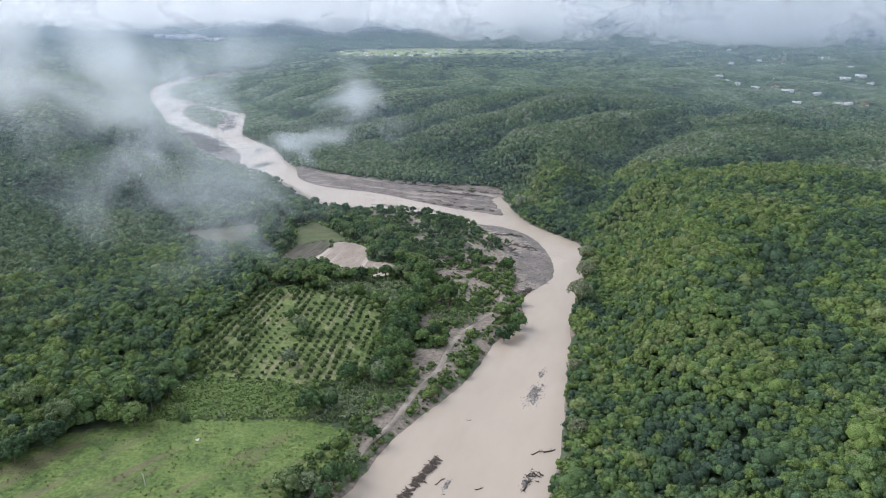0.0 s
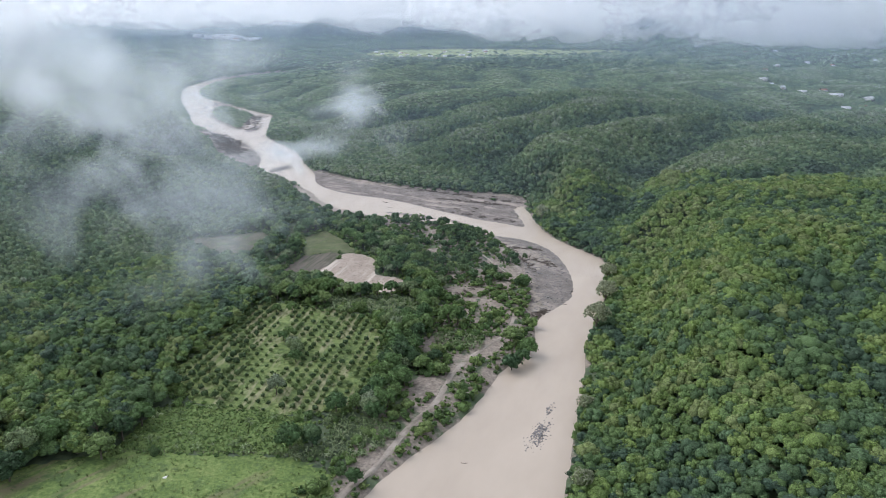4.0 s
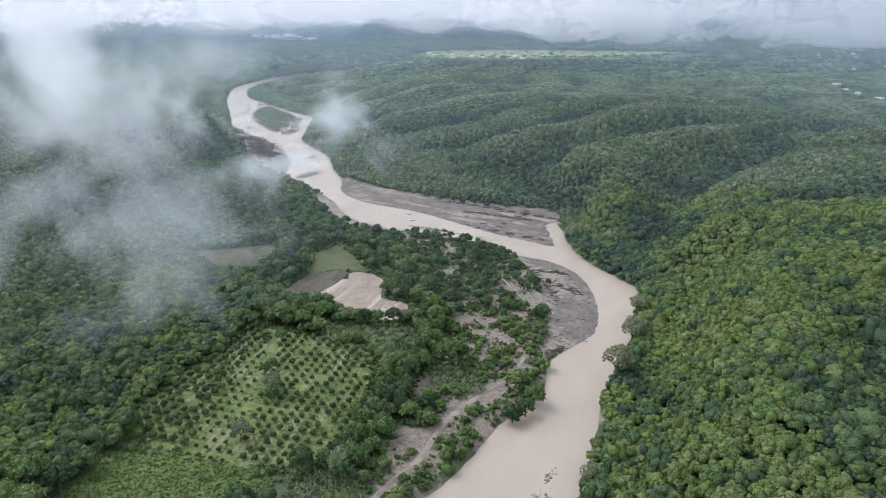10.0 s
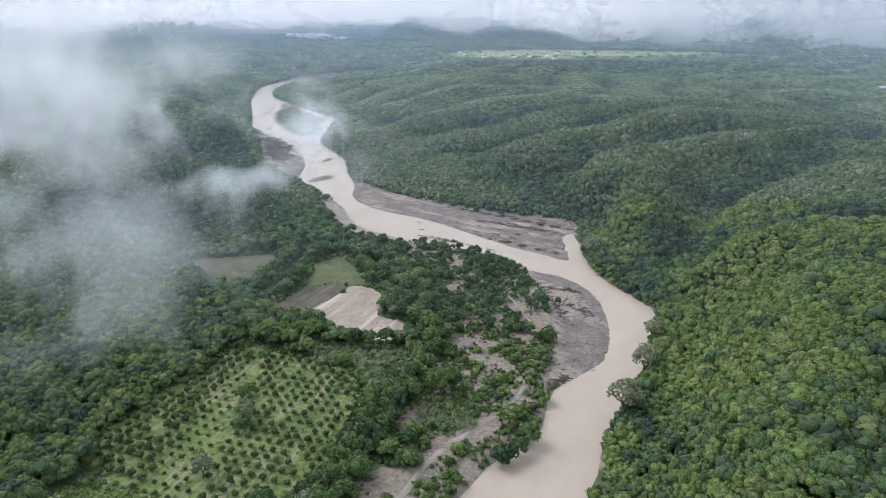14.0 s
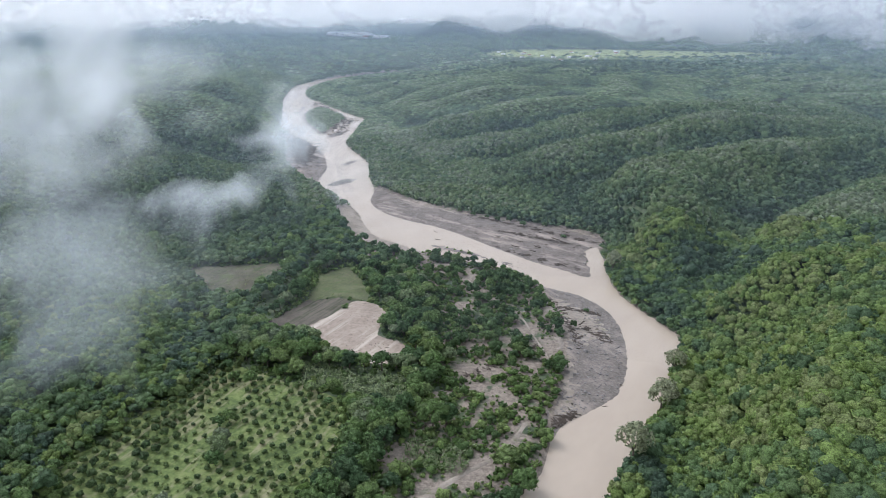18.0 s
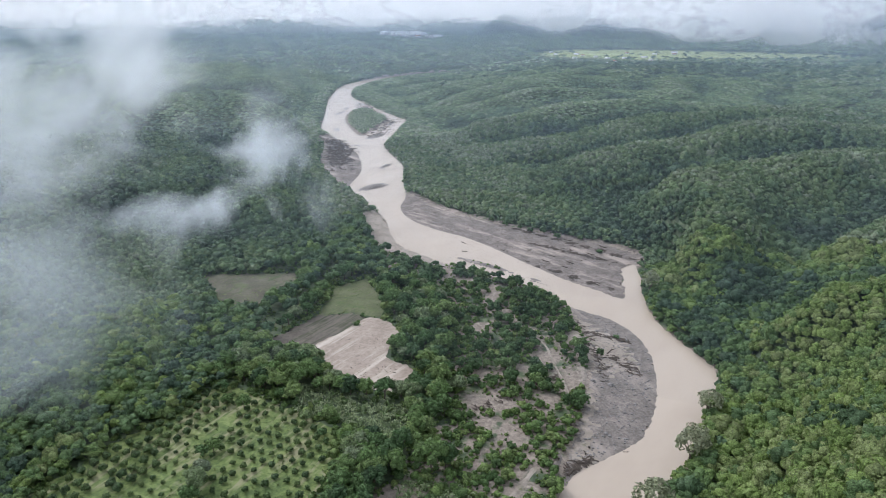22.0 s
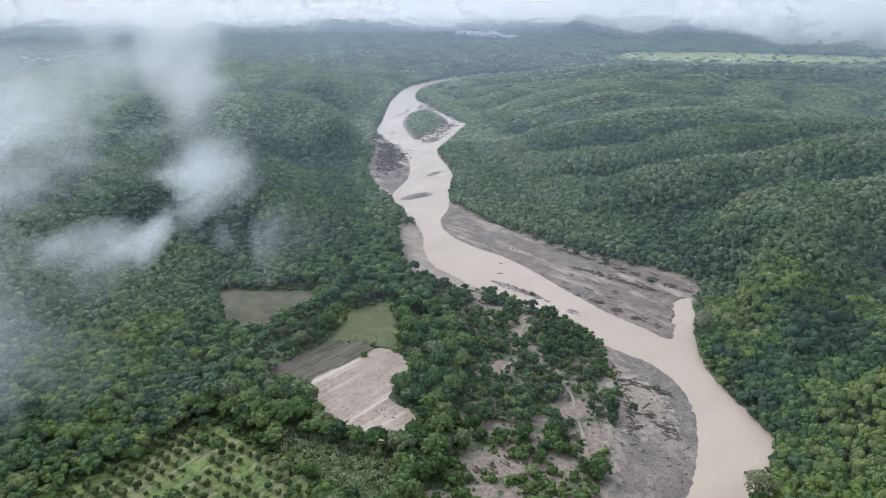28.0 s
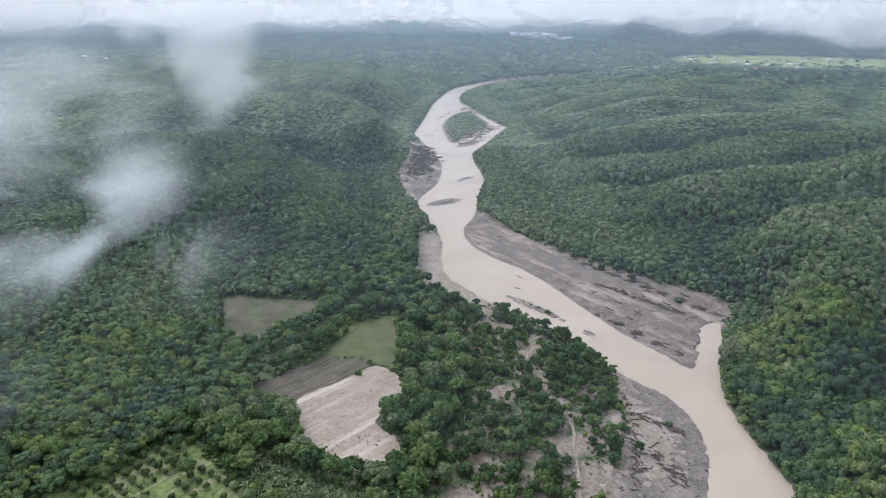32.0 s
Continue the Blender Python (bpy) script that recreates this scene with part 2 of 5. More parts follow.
def water_material():
    m, nodes, links, bsdf = material("muddy_water")
    broad = noise_node(nodes, links, 0.035, 4.0, 0.6, stretch=(1.0, 0.4, 1.0, -18))
    col = ramp(nodes, links, broad, [(0.35, (0.468, 0.388, 0.320)), (0.65, (0.523, 0.438, 0.364))])
    links.new(col, bsdf.inputs["Base Color"])
    bsdf.inputs["Roughness"].default_value = 0.22
    bsdf.inputs["IOR"].default_value = 1.33
    rip = noise_node(nodes, links, 0.9, 5.0, 0.6, stretch=(1.0, 0.6, 1.0, -20))
    bumped(nodes, links, bsdf, rip, 0.35, 0.06)
    return m


M_WATER = water_material()


def plain_material(name, color, rough=0.7, var=0.25, scale=2.0):
    m, nodes, links, bsdf = material(name)
    lo, hi = tuple(c * (1 - var) for c in color), tuple(min(1, c * (1 + var)) for c in color)
    c = ramp(nodes, links, noise_node(nodes, links, scale, 5.0), [(0.3, lo), (0.7, hi)])
    links.new(c, bsdf.inputs["Base Color"])
    bsdf.inputs["Roughness"].default_value = rough
    return m


def cloud_shade(nodes, links, alpha, up, color):
    """Droplets scatter the light of the whole sky above, whichever way a wisp hangs."""
    down = nodes.new("ShaderNodeVectorMath")
    down.operation = "SCALE"
    down.inputs["Scale"].default_value = -1.0
    links.new(up.outputs[0], down.inputs[0])
    d, tr, tl, mix, add = (nodes.new("ShaderNode" + k) for k in ("BsdfDiffuse", "BsdfTransparent", "BsdfTranslucent", "MixShader", "AddShader"))
    d.inputs[0].default_value = tl.inputs[0].default_value = (*color, 1)
    links.new(up.outputs[0], d.inputs["Normal"])
    links.new(down.outputs[0], tl.inputs["Normal"])
    links.new(d.outputs[0], add.inputs[0])
    links.new(tl.outputs[0], add.inputs[1])
    links.new(alpha, mix.inputs[0])
    links.new(tr.outputs[0], mix.inputs[1])
    links.new(add.outputs[0], mix.inputs[2])
    links.new(mix.outputs[0], nodes["Material Output"].inputs["Surface"])


def cloud_material(name, density, scale, lumpy, tear, color, stretch, detail=9.0, swirl=0.7):
    """Cloud in layers through one field of turbulence: the heap's thickness is torn into wisps where it thins out."""
    m, nodes, links, bsdf = material(name)
    nodes.remove(bsdf)
    thick = attr(nodes, "thick")
    turb = noise_node(nodes, links, scale, detail, 0.62, stretch=stretch)
    turb.node.inputs["Distortion"].default_value = swirl
    wide = noise_node(nodes, links, scale * 0.38, 2.0, stretch=stretch)
    t = maths(nodes, links, "ADD", maths(nodes, links, "MULTIPLY", turb, 0.65), maths(nodes, links, "MULTIPLY", wide, 0.35))
    body = maths(nodes, links, "MULTIPLY_ADD", maths(nodes, links, "SUBTRACT", t, 0.5), lumpy, thick)
    body = maths(nodes, links, "SUBTRACT", body, tear, clamp=True)
    body = maths(nodes, links, "MULTIPLY", body, maths(nodes, links, "MULTIPLY", thick, 3.0, clamp=True))
    a = maths(nodes, links, "MULTIPLY", body, density, clamp=True)
    a = maths(nodes, links, "SMOOTH_MIN", a, 0.21, 0.08)
    a = maths(nodes, links, "MAXIMUM", a, 0.0)
    up = nodes.new("ShaderNodeCombineXYZ")
    up.inputs[0].default_value, up.inputs[1].default_value, up.inputs[2].default_value = 0.0, -0.45, 0.9
    cloud_shade(nodes, links, a, up, color)
    return m


M_WISP = cloud_material("low_cloud", 0.18, 0.021, 7.0, 0.38, (0.55, 0.59, 0.62), (0.3, 1.0, 1.1, -52))
M_SHRED = cloud_material("shreds_of_cloud", 0.15, 0.036, 8.0, 0.30, (0.55, 0.59, 0.62), (0.3, 1.0, 1.2, -60))
M_VEIL = cloud_material("thin_cloud", 0.16, 0.022, 5.0, 0.18, (0.53, 0.575, 0.61), (0.3, 1.0, 1.2, -52))
M_COLUMN = cloud_material("tall_cloud", 0.19, 0.013, 5.0, 0.28, (0.57, 0.60, 0.62), (0.3, 1.0, 0.8, -52), 6.0, 0.2)
M_BANK = cloud_material("cloud_bank", 0.42, 0.0066, 8.5, 0.16, (0.90, 0.895, 0.885), (1.0, 1.0, 1.5, 0), 10.0, 0.25)


# Aerial haze put into colour: a blue-grey see-through tint, thinner towards the top.
def haze_sheet_material(name, density, color):
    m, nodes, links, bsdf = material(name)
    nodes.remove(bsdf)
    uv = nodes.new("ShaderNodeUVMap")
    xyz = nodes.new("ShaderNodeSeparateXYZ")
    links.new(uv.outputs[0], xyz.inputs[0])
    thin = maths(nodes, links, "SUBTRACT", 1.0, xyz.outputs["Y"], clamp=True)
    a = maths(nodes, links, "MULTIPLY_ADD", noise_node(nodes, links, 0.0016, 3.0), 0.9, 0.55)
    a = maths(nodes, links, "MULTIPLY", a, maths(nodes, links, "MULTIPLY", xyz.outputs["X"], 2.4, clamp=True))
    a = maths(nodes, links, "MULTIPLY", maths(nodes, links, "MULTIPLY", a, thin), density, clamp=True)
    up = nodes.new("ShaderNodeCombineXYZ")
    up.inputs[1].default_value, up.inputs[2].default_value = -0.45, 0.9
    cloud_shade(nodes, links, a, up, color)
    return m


M_NEAR_HAZE = haze_sheet_material("near_haze", 0.019, (0.33, 0.41, 0.50))
M_MID_HAZE = haze_sheet_material("mid_haze", 0.029, (0.29, 0.385, 0.50))
M_MOUNTAIN_HAZE = haze_sheet_material("mountain_haze", 0.17, (0.215, 0.275, 0.37))
M_FAR_HAZE = haze_sheet_material("far_haze", 0.092, (0.235, 0.315, 0.43))
# ---- the plan: banks, bars, fields ----


def smooth_line(pts, step=6.0, closed=False):
    """A Catmull-Rom line through the plan's corner points."""
    p = np.array(pts, float)
    n = len(p)
    out = []
    for i in range(n if closed else n - 1):
        a, b, c, d = (p[(i + k) % n] if closed else p[min(max(i + k, 0), n - 1)] for k in (-1, 0, 1, 2))
        m = max(2, int(np.hypot(*(c - b)) / step))
        for t in np.arange(m) / m:
            out.append(0.5 * (2 * b + (c - a) * t + (2 * a - 5 * b + 4 * c - d) * t * t + (3 * b - a - 3 * c + d) * t ** 3))
    if not closed:
        out.append(p[-1])
    return np.array(out)


def line_dist(x, y, line, closed=False):
    best = np.full(x.shape, 1e9)
    p = np.asarray(line, float)
    q = np.roll(p, -1, 0) if closed else p[1:]
    for (ax, ay), (bx, by) in zip(p, q):
        dx, dy = bx - ax, by - ay
        k = np.clip(((x - ax) * dx + (y - ay) * dy) / max(dx * dx + dy * dy, 1e-9), 0, 1)
        np.minimum(best, (x - ax - k * dx) ** 2 + (y - ay - k * dy) ** 2, out=best)
    return np.sqrt(best)


def inside(x, y, poly):
    res = np.zeros(x.shape, bool)
    p = np.asarray(poly, float)
    for (ax, ay), (bx, by) in zip(p, np.roll(p, -1, 0)):
        if ay != by:
            res ^= ((ay > y) != (by > y)) & (x < (bx - ax) * (y - ay) / (by - ay) + ax)
    return res


def signed(x, y, poly):
    """Metres from the outline, negative inside."""
    d = line_dist(x, y, poly, True)
    return np.where(inside(x, y, poly), -d, d)


LEFT_BANK = [(-560, -900), (-300, -360), (-190, -90), (-120, 60), (-66, 155), (-35, 200), (-19, 236), (10, 279), (27, 319), (42, 340), (46, 372), (55, 387), (69, 408), (72, 440), (68, 475),
             (58, 498), (43, 512), (20, 521), (-5, 540), (-30, 549), (-57, 559), (-85, 572), (-106, 585), (-124, 609), (-142, 640), (-168, 668),
             (-210, 716), (-230, 782), (-268, 852), (-337, 932), (-382, 979), (-432, 1080), (-505, 1227), (-540, 1310), (-573, 1398), (-588, 1466), (-587, 1535), (-577, 1610), (-534, 1682), (-476, 1730), (-425, 1768)]
RIGHT_BANK = [(-410, 1735), (-452, 1680), (-502, 1625), (-538, 1558), (-548, 1500), (-545, 1434), (-530, 1373), (-488, 1287), (-434, 1224), (-366, 1146), (-323, 1102), (-303, 1082), (-294, 1041),
              (-277, 972), (-262, 912), (-238, 871), (-207, 828), (-194, 805), (-172, 752), (-152, 708), (-142, 672), (-124, 646), (-97, 628), (-68, 616), (-42, 599), (-18, 581), (10, 561),
              (35, 548), (48, 541), (47, 562), (43, 586), (46, 596), (51, 597), (55, 578), (59, 550), (66, 522), (77, 502), (91, 482),
              (98, 466), (91, 430), (86, 397), (76, 369), (69, 342), (62, 304), (54, 267), (45, 226), (37, 200), (14, 150), (-40, 50), (-100, -90), (-200, -340), (-450, -900)]
WET = np.vstack([smooth_line(LEFT_BANK), smooth_line(RIGHT_BANK)])
ISLAND = smooth_line([(-390, 1060), (-420, 1140), (-405, 1172), (-356, 1124), (-330, 1086), (-317, 1016), (-308, 950), (-340, 984)], 8, True)
SHOALS = [(-41, 568, 23, 3.2, -20), (-4, 553, 6, 1.5, -28), (-191, 727, 17, 8, 68), (-215, 808, 13, 4, 85), (-291, 896, 6, 3, 10), (-302, 874, 30, 11, 128), (-294, 960, 24, 7, 88), (-314, 1052, 22, 4, 98),
          (-432, 1211, 16, 4, 140), (-425, 1118, 20, 3, 95), (-362, 984, 12, 4, 120), (-436, 1160, 18, 3, 110)]
BAR_NEAR = smooth_line([(44, 368), (55, 386), (70, 408), (74, 440), (69, 476), (58, 500), (42, 514), (19, 522), (24, 505), (33, 487), (40, 457), (43, 429), (44, 404), (42, 380)], 4, True)
BAR_MID = smooth_line([(48.5, 541), (46, 562), (42, 586), (45, 597), (54, 599), (49, 617), (28, 631), (8, 635), (-22, 644), (-56, 654), (-108, 679), (-154, 714), (-144, 672), (-124, 645), (-97, 626), (-68, 614), (-42, 597), (-18, 579), (10, 559), (35, 546)], 5, True)
BAR_FAR = smooth_line([(-208, 712), (-230, 782), (-268, 852), (-337, 934), (-356, 930), (-318, 868), (-281, 792), (-240, 740)], 6, True)
BAR_LEFT = smooth_line([(-150, 648), (-124, 609), (-106, 585), (-85, 571), (-60, 559), (-64, 552), (-92, 558), (-121, 577), (-140, 606), (-160, 640)], 5, True)
SILT_ZONE = [(-48, 192), (-20, 236), (8, 279), (25, 320), (44, 345), (44, 400), (42, 440), (33, 487), (22, 518), (-5, 538), (-57, 556), (-95, 560), (-118, 560), (-88, 540), (-62, 520), (-42, 492),
             (-32, 470), (-18, 440), (-6, 410), (-8, 372), (-14, 345), (-14, 300), (-26, 262), (-44, 228), (-62, 200)]
HILL_FOOT_R = [(25, 60), (50, 200), (66, 285), (80, 350), (100, 430), (108, 470), (84, 520), (66, 560), (62, 606), (26, 655), (-40, 705), (-110, 790), (-170, 900), (-235, 1010), (-290, 1110), (-400, 1260), (-480, 1400), (-500, 1500), (-440, 1620), (-280, 1740), (0, 1900)]
HILL_FOOT_L = [(-215, 60), (-180, 190), (-132, 290), (-126, 345), (-142, 400), (-205, 470), (-200, 520), (-160, 575), (-180, 645), (-262, 735), (-300, 800), (-372, 935), (-420, 985), (-470, 1093), (-545, 1258), (-602, 1410), (-600, 1540), (-560, 1640), (-420, 1780), (0, 2000)]
RIGHT_LAND = HILL_FOOT_R + [(0, 6000), (6000, 6000), (6000, 60)]
LEFT_LAND = HILL_FOOT_L + [(0, 6000), (-6000, 6000), (-6000, 60)]
# spurs and gullies of the hills on the far bank: x, y, height of the ground
SPURS = [[(124, 476, 20), (132, 478, 28), (146, 484, 35), (168, 490, 38), (193, 483, 40), (250, 480, 41)], [(112, 270, 22), (122, 283, 27), (151, 348, 36), (170, 400, 38), (194, 451, 40)],
         [(140, 545, 18), (156, 556, 24), (178, 588, 30), (200, 614, 33), (256, 672, 34), (330, 720, 36)], [(92, 575, 24), (95, 600, 33), (90, 640, 38), (84, 690, 36), (126, 728, 38), (171, 763, 38), (260, 800, 37)],
         [(-20, 772, 16), (-8, 778, 22), (27, 790, 31), (85, 799, 35), (160, 850, 37)], [(-70, 850, 14), (-24, 864, 20), (60, 910, 32), (150, 960, 36)], [(-150, 960, 14), (-103, 1032, 30), (0, 1080, 35)], [(-230, 1075, 16), (-150, 1150, 32), (-20, 1200, 40)]]
DELLS = [[(100, 492, 1), (119, 541, 5), (150, 612, 12), (174, 655, 16), (203, 692, 20), (262, 777, 26), (340, 850, 31)], [(122, 508, 8), (160, 528, 24), (200, 545, 30), (270, 570, 34)], [(9, 640, 1), (27, 699, 6), (55, 735, 17), (100, 772, 26), (170, 815, 32)],
         [(-60, 790, 4), (20, 836, 18), (100, 880, 28)], [(-120, 900, 5), (-60, 955, 17), (60, 1000, 28)], [(-200, 1020, 6), (-120, 1090, 18), (0, 1140, 30)], [(140, 300, 25), (200, 350, 30), (280, 380, 34)]]
GULLIES = [([(-330, 770), (-420, 790), (-560, 760)], 14, 36), ([(-210, 560), (-300, 560), (-420, 520)], 9, 40), ([(-470, 1010), (-600, 990), (-800, 1040)], 16, 50)]
RIDGES = [([(-340, 860), (-420, 900), (-520, 1010), (-610, 1180)], 24, 60), ([(-560, 900), (-800, 1300)], 16, 130)]
HILLS = [(-630, 2900, 62, 80, 160), (-430, 2920, 58, 170, 160), (-120, 2960, 47, 260, 180), (300, 3000, 44, 380, 200), (900, 3000, 52, 520, 260), (1600, 2900, 58, 600, 300), (2500, 2650, 60, 700, 320), (-1700, 1500, 8, 300, 250), (-3300, 1600, 22, 600, 400)]

_rng = np.random.default_rng(7)
_waves = [(_rng.uniform(0, 2 * math.pi), _rng.uniform(0, 2 * math.pi), w * _rng.uniform(0.75, 1.3), a) for w, a in ((900, 6), (620, 5), (430, 4), (300, 3), (210, 2.6), (150, 2.2), (110, 1.6), (80, 1.2), (60, 0.8)) for _ in range(2)]


def rolling(x, y):
    z = np.zeros(x.shape)
    for ang, ph, w, a in _waves:
        u = (x * math.cos(ang) + y * math.sin(ang)) * 2 * math.pi / w
        v = (x * -math.sin(ang) + y * math.cos(ang)) * 2 * math.pi / (w * 1.7)
        z += a * np.sin(u + ph + 1.2 * np.sin(v + ph * 2))
    return z


def line_z(x, y, line):
    """Metres from a line in space, and the height of its nearest point."""
    best, z = np.full(x.shape, 1e18), np.zeros(x.shape)
    for (ax, ay, az), (bx, by, bz) in zip(line, line[1:]):
        dx, dy = bx - ax, by - ay
        k = np.clip(((x - ax) * dx + (y - ay) * dy) / (dx * dx + dy * dy), 0, 1)
        d = (x - ax - k * dx) ** 2 + (y - ay - k * dy) ** 2
        near = d < best
        best, z = np.where(near, d, best), np.where(near, az + k * (bz - az), z)
    return np.sqrt(best), z


def far_bank(x, y, dr):
    """Hills of the far bank, drawn through the spurs, the gullies and the foot of the slope."""
    w0, w1 = 1 / 75.0 ** 3, 1 / (dr + 5) ** 3
    top, total = 36 * w0 + 0 * w1, w0 + w1
    for line in SPURS + DELLS:
        d, z = line_z(x, y, line)
        w = 1 / (d + 5) ** 3
        top, total = top + w * z, total + w
    return top / total


def comb(x, y):
    """Parallel ridges and gullies that run back from the river."""
    u = (-0.66 * x + 0.75 * y) / 62 + 0.9 * np.sin((0.75 * x + 0.66 * y) / 95) + 0.5 * np.sin((0.75 * x + 0.66 * y) / 41 + 1.0)
    return np.abs(np.sin(math.pi * u / 2)) ** 0.8 - 0.6


def land(x, y):
    """The lie of the land: height, and metres from the water's edge (negative in the river)."""
    x, y = np.asarray(x, float), np.asarray(y, float)
    sd = signed(x, y, WET)
    isl = -signed(x, y, ISLAND)
    for cx, cy, a, b, ang in SHOALS:
        c, s = math.cos(radians(ang)), math.sin(radians(ang))
        u, v = ((x - cx) * c + (y - cy) * s) / a, (-(x - cx) * s + (y - cy) * c) / b
        isl = np.maximum(isl, (1 - np.hypot(u, v)) * b)
    sd = np.where(sd < 0, np.maximum(sd, isl), sd)
    right, left = inside(x, y, RIGHT_LAND), inside(x, y, LEFT_LAND)
    dr = np.where(right, line_dist(x, y, HILL_FOOT_R), 0)
    dl = np.where(left, line_dist(x, y, HILL_FOOT_L), 0)
    hill = np.where(right, far_bank(x, y, dr), 34 * (1 - np.exp(-dl / 170)))
    hill *= 1 - 0.85 * np.exp(-((x + 400) / 190) ** 2 - ((y - 1440) / 260) ** 2) * right
    away = np.clip((dr + dl) / 120, 0, 1)
    for line, amp, wide in RIDGES:
        hill += amp * np.exp(-(line_dist(x, y, line) / wide) ** 2) * np.clip((dr + dl) / 25, 0, 1)
    for line, amp, wide in GULLIES:
        hill -= amp * np.exp(-(line_dist(x, y, line) / wide) ** 2) * np.clip((dr + dl) / 25, 0, 1)
    hill += comb(x, y) * (3.5 * np.exp(-dr / 420) + 12.0 * np.clip((y - 640) / 200, 0, 1) * np.exp(-dr / 650)) * np.clip(dr / 60, 0, 1)
    u = (0.85 * x + 0.52 * y) / 85 + 0.8 * np.sin((-0.52 * x + 0.85 * y) / 120)
    hill += (np.abs(np.sin(math.pi * u / 2)) ** 0.8 - 0.6) * 10.0 * np.clip(dl / 80, 0, 1) * np.exp(-dl / 700)
    hill = np.maximum(hill, 0)
    far = np.clip((y - 1300) / 900, 0, 1)
    hill += rolling(x, y) * np.where(right, np.clip((dr - 60) / 250, 0, 1), away) * (0.5 - 0.42 * far)
    flat = np.clip(1.6 * np.exp(-((x - 20) / 560) ** 2 - ((y - 2030) / 330) ** 2), 0, 1)
    hill = hill * (1 - flat) + 30 * flat
    for cx, cy, h, a, b in HILLS:
        hill += h * np.exp(-(((x - cx) / a) ** 2 + ((y - cy) / b) ** 2))
    bar = np.zeros(x.shape, bool)
    for poly in (BAR_NEAR, BAR_MID, BAR_FAR, BAR_LEFT):
        bar |= inside(x, y, poly)
    bank = np.where(bar, 1.1 * (1 - np.exp(-np.maximum(sd, 0) / 9)), 2.2 * np.clip(sd / 4.0, 0, 1))
    bank = np.where(sd < 0, np.maximum(sd * 0.25, -2.0), bank)
    isle = (sd > 0) & (isl > 0) & inside(x, y, WET)
    bank = np.where(isle, np.minimum(0.12 * sd, 1.0), bank)
    return np.where(sd > 0, bank + hill, bank), sd


def mesh_from(name, verts, faces, mat, smooth=False):
    """faces: an array of equal polygons."""
    me = bpy.data.meshes.new(name)
    verts, faces = np.asarray(verts, np.float32), np.asarray(faces, np.int32)
    n, k = faces.shape
    me.vertices.add(len(verts))
    me.vertices.foreach_set("co", verts.ravel())
    me.loops.add(n * k)
    me.loops.foreach_set("vertex_index", faces.ravel())
    me.polygons.add(n)
    me.polygons.foreach_set("loop_start", np.arange(0, n * k, k, dtype=np.int32))
    me.polygons.foreach_set("loop_total", np.full(n, k, np.int32))
    if smooth:
        me.polygons.foreach_set("use_smooth", np.ones(n, bool))
    me.materials.append(mat)
    me.update(calc_edges=True)
    return me


def float_attr(me, name, values, domain="POINT"):
    a = me.attributes.new(name, "FLOAT", domain)
    a.data.foreach_set("value", np.asarray(values, np.float32))


def grid_faces(nx, ny):
    i = np.arange(nx * ny).reshape(ny, nx)
    return np.stack([i[:-1, :-1], i[:-1, 1:], i[1:, 1:], i[1:, :-1]], -1).reshape(-1, 4)


def graded(lo, hi, a, b, step, growth):
    mid = list(np.arange(a, b + step / 2, step))
    d, v = step, mid[-1]
    while v < hi:
        d *= growth
        v += d
        mid.append(v)
    d, v, low = step, a, []
    while v > lo:
        d *= growth
        v -= d
        low.append(v)
    return np.array(low[::-1] + mid)


# ---- the ground, one sheet to the horizon ----
gx, gy = np.meshgrid(graded(-5200, 4200, -620, 270, 5.0, 1.075), graded(-1500, 5600, 170, 1750, 5.0, 1.075))
FIELDS = {
    "sand": [(-86, 424), (-80, 450), (-75, 468), (-61, 465), (-51, 452), (-51, 436), (-46, 429), (-33, 425), (-30, 414), (-35, 402), (-50, 405), (-63, 406)],
    "ploughed": [(-111, 427), (-102, 461), (-86, 470), (-75, 468), (-80, 450), (-86, 424), (-95, 422)],
    "strip": [(-102, 461), (-112, 500), (-99, 519), (-80, 493), (-67, 470), (-75, 468), (-86, 470)],
    "fallow": [(-193, 484), (-194, 491), (-146, 512), (-137, 504), (-137, 476), (-139, 457), (-154, 452)],
    "orchard": [(-107, 387), (-42, 370), (-34, 346), (-30, 300), (-40, 278), (-68, 272), (-104, 280), (-124, 303), (-116, 345)],
    "crop": [(-118, 276), (-88, 279), (-66, 273), (-50, 268), (-52, 246), (-121, 245)],
    "meadow": [(-123, 244), (-52, 245), (-36, 236), (-34, 224), (-46, 204), (-64, 175), (-90, 130), (-175, 130), (-165, 215), (-145, 236)],
}
PASTURES = ((0, 2020, 330, 175), (-200, 1990, 110, 130), (260, 2060, 180, 110), (-30, 1900, 110, 50))
gz, gsd = land(gx, gy)
BARE = [(-67, 501, 9, 6), (-21, 517, 5, 10), (-17, 478, 4, 12), (5, 481, 8, 4), (21, 455, 9, 9), (6, 408, 12, 7), (-2, 430, 5, 6), (14, 394, 10, 6), (-8, 301, 8, 8), (-7, 341, 4, 9),
        (20, 338, 9, 7), (8, 324, 6, 8), (-104, 574, 14, 7), (-85, 556, 8, 4), (30, 478, 4, 12), (38, 440, 4, 14), (30, 420, 6, 6), (14, 440, 5, 5), (-96, 545, 5, 7), (-26, 243, 4, 10), (-69, 528, 9, 6), (-46, 533, 10, 5), (-60, 546, 13, 4), (10, 409, 6, 5), (24, 387, 5, 6), (16, 337, 6, 8), (-9, 296, 7, 7), (14, 393, 6, 8), (20, 311, 6, 7), (12, 408, 6, 8), (-7, 336, 6, 7), (19, 333, 6, 7), (-7, 297, 6, 7), (40, 469, 6, 8)]


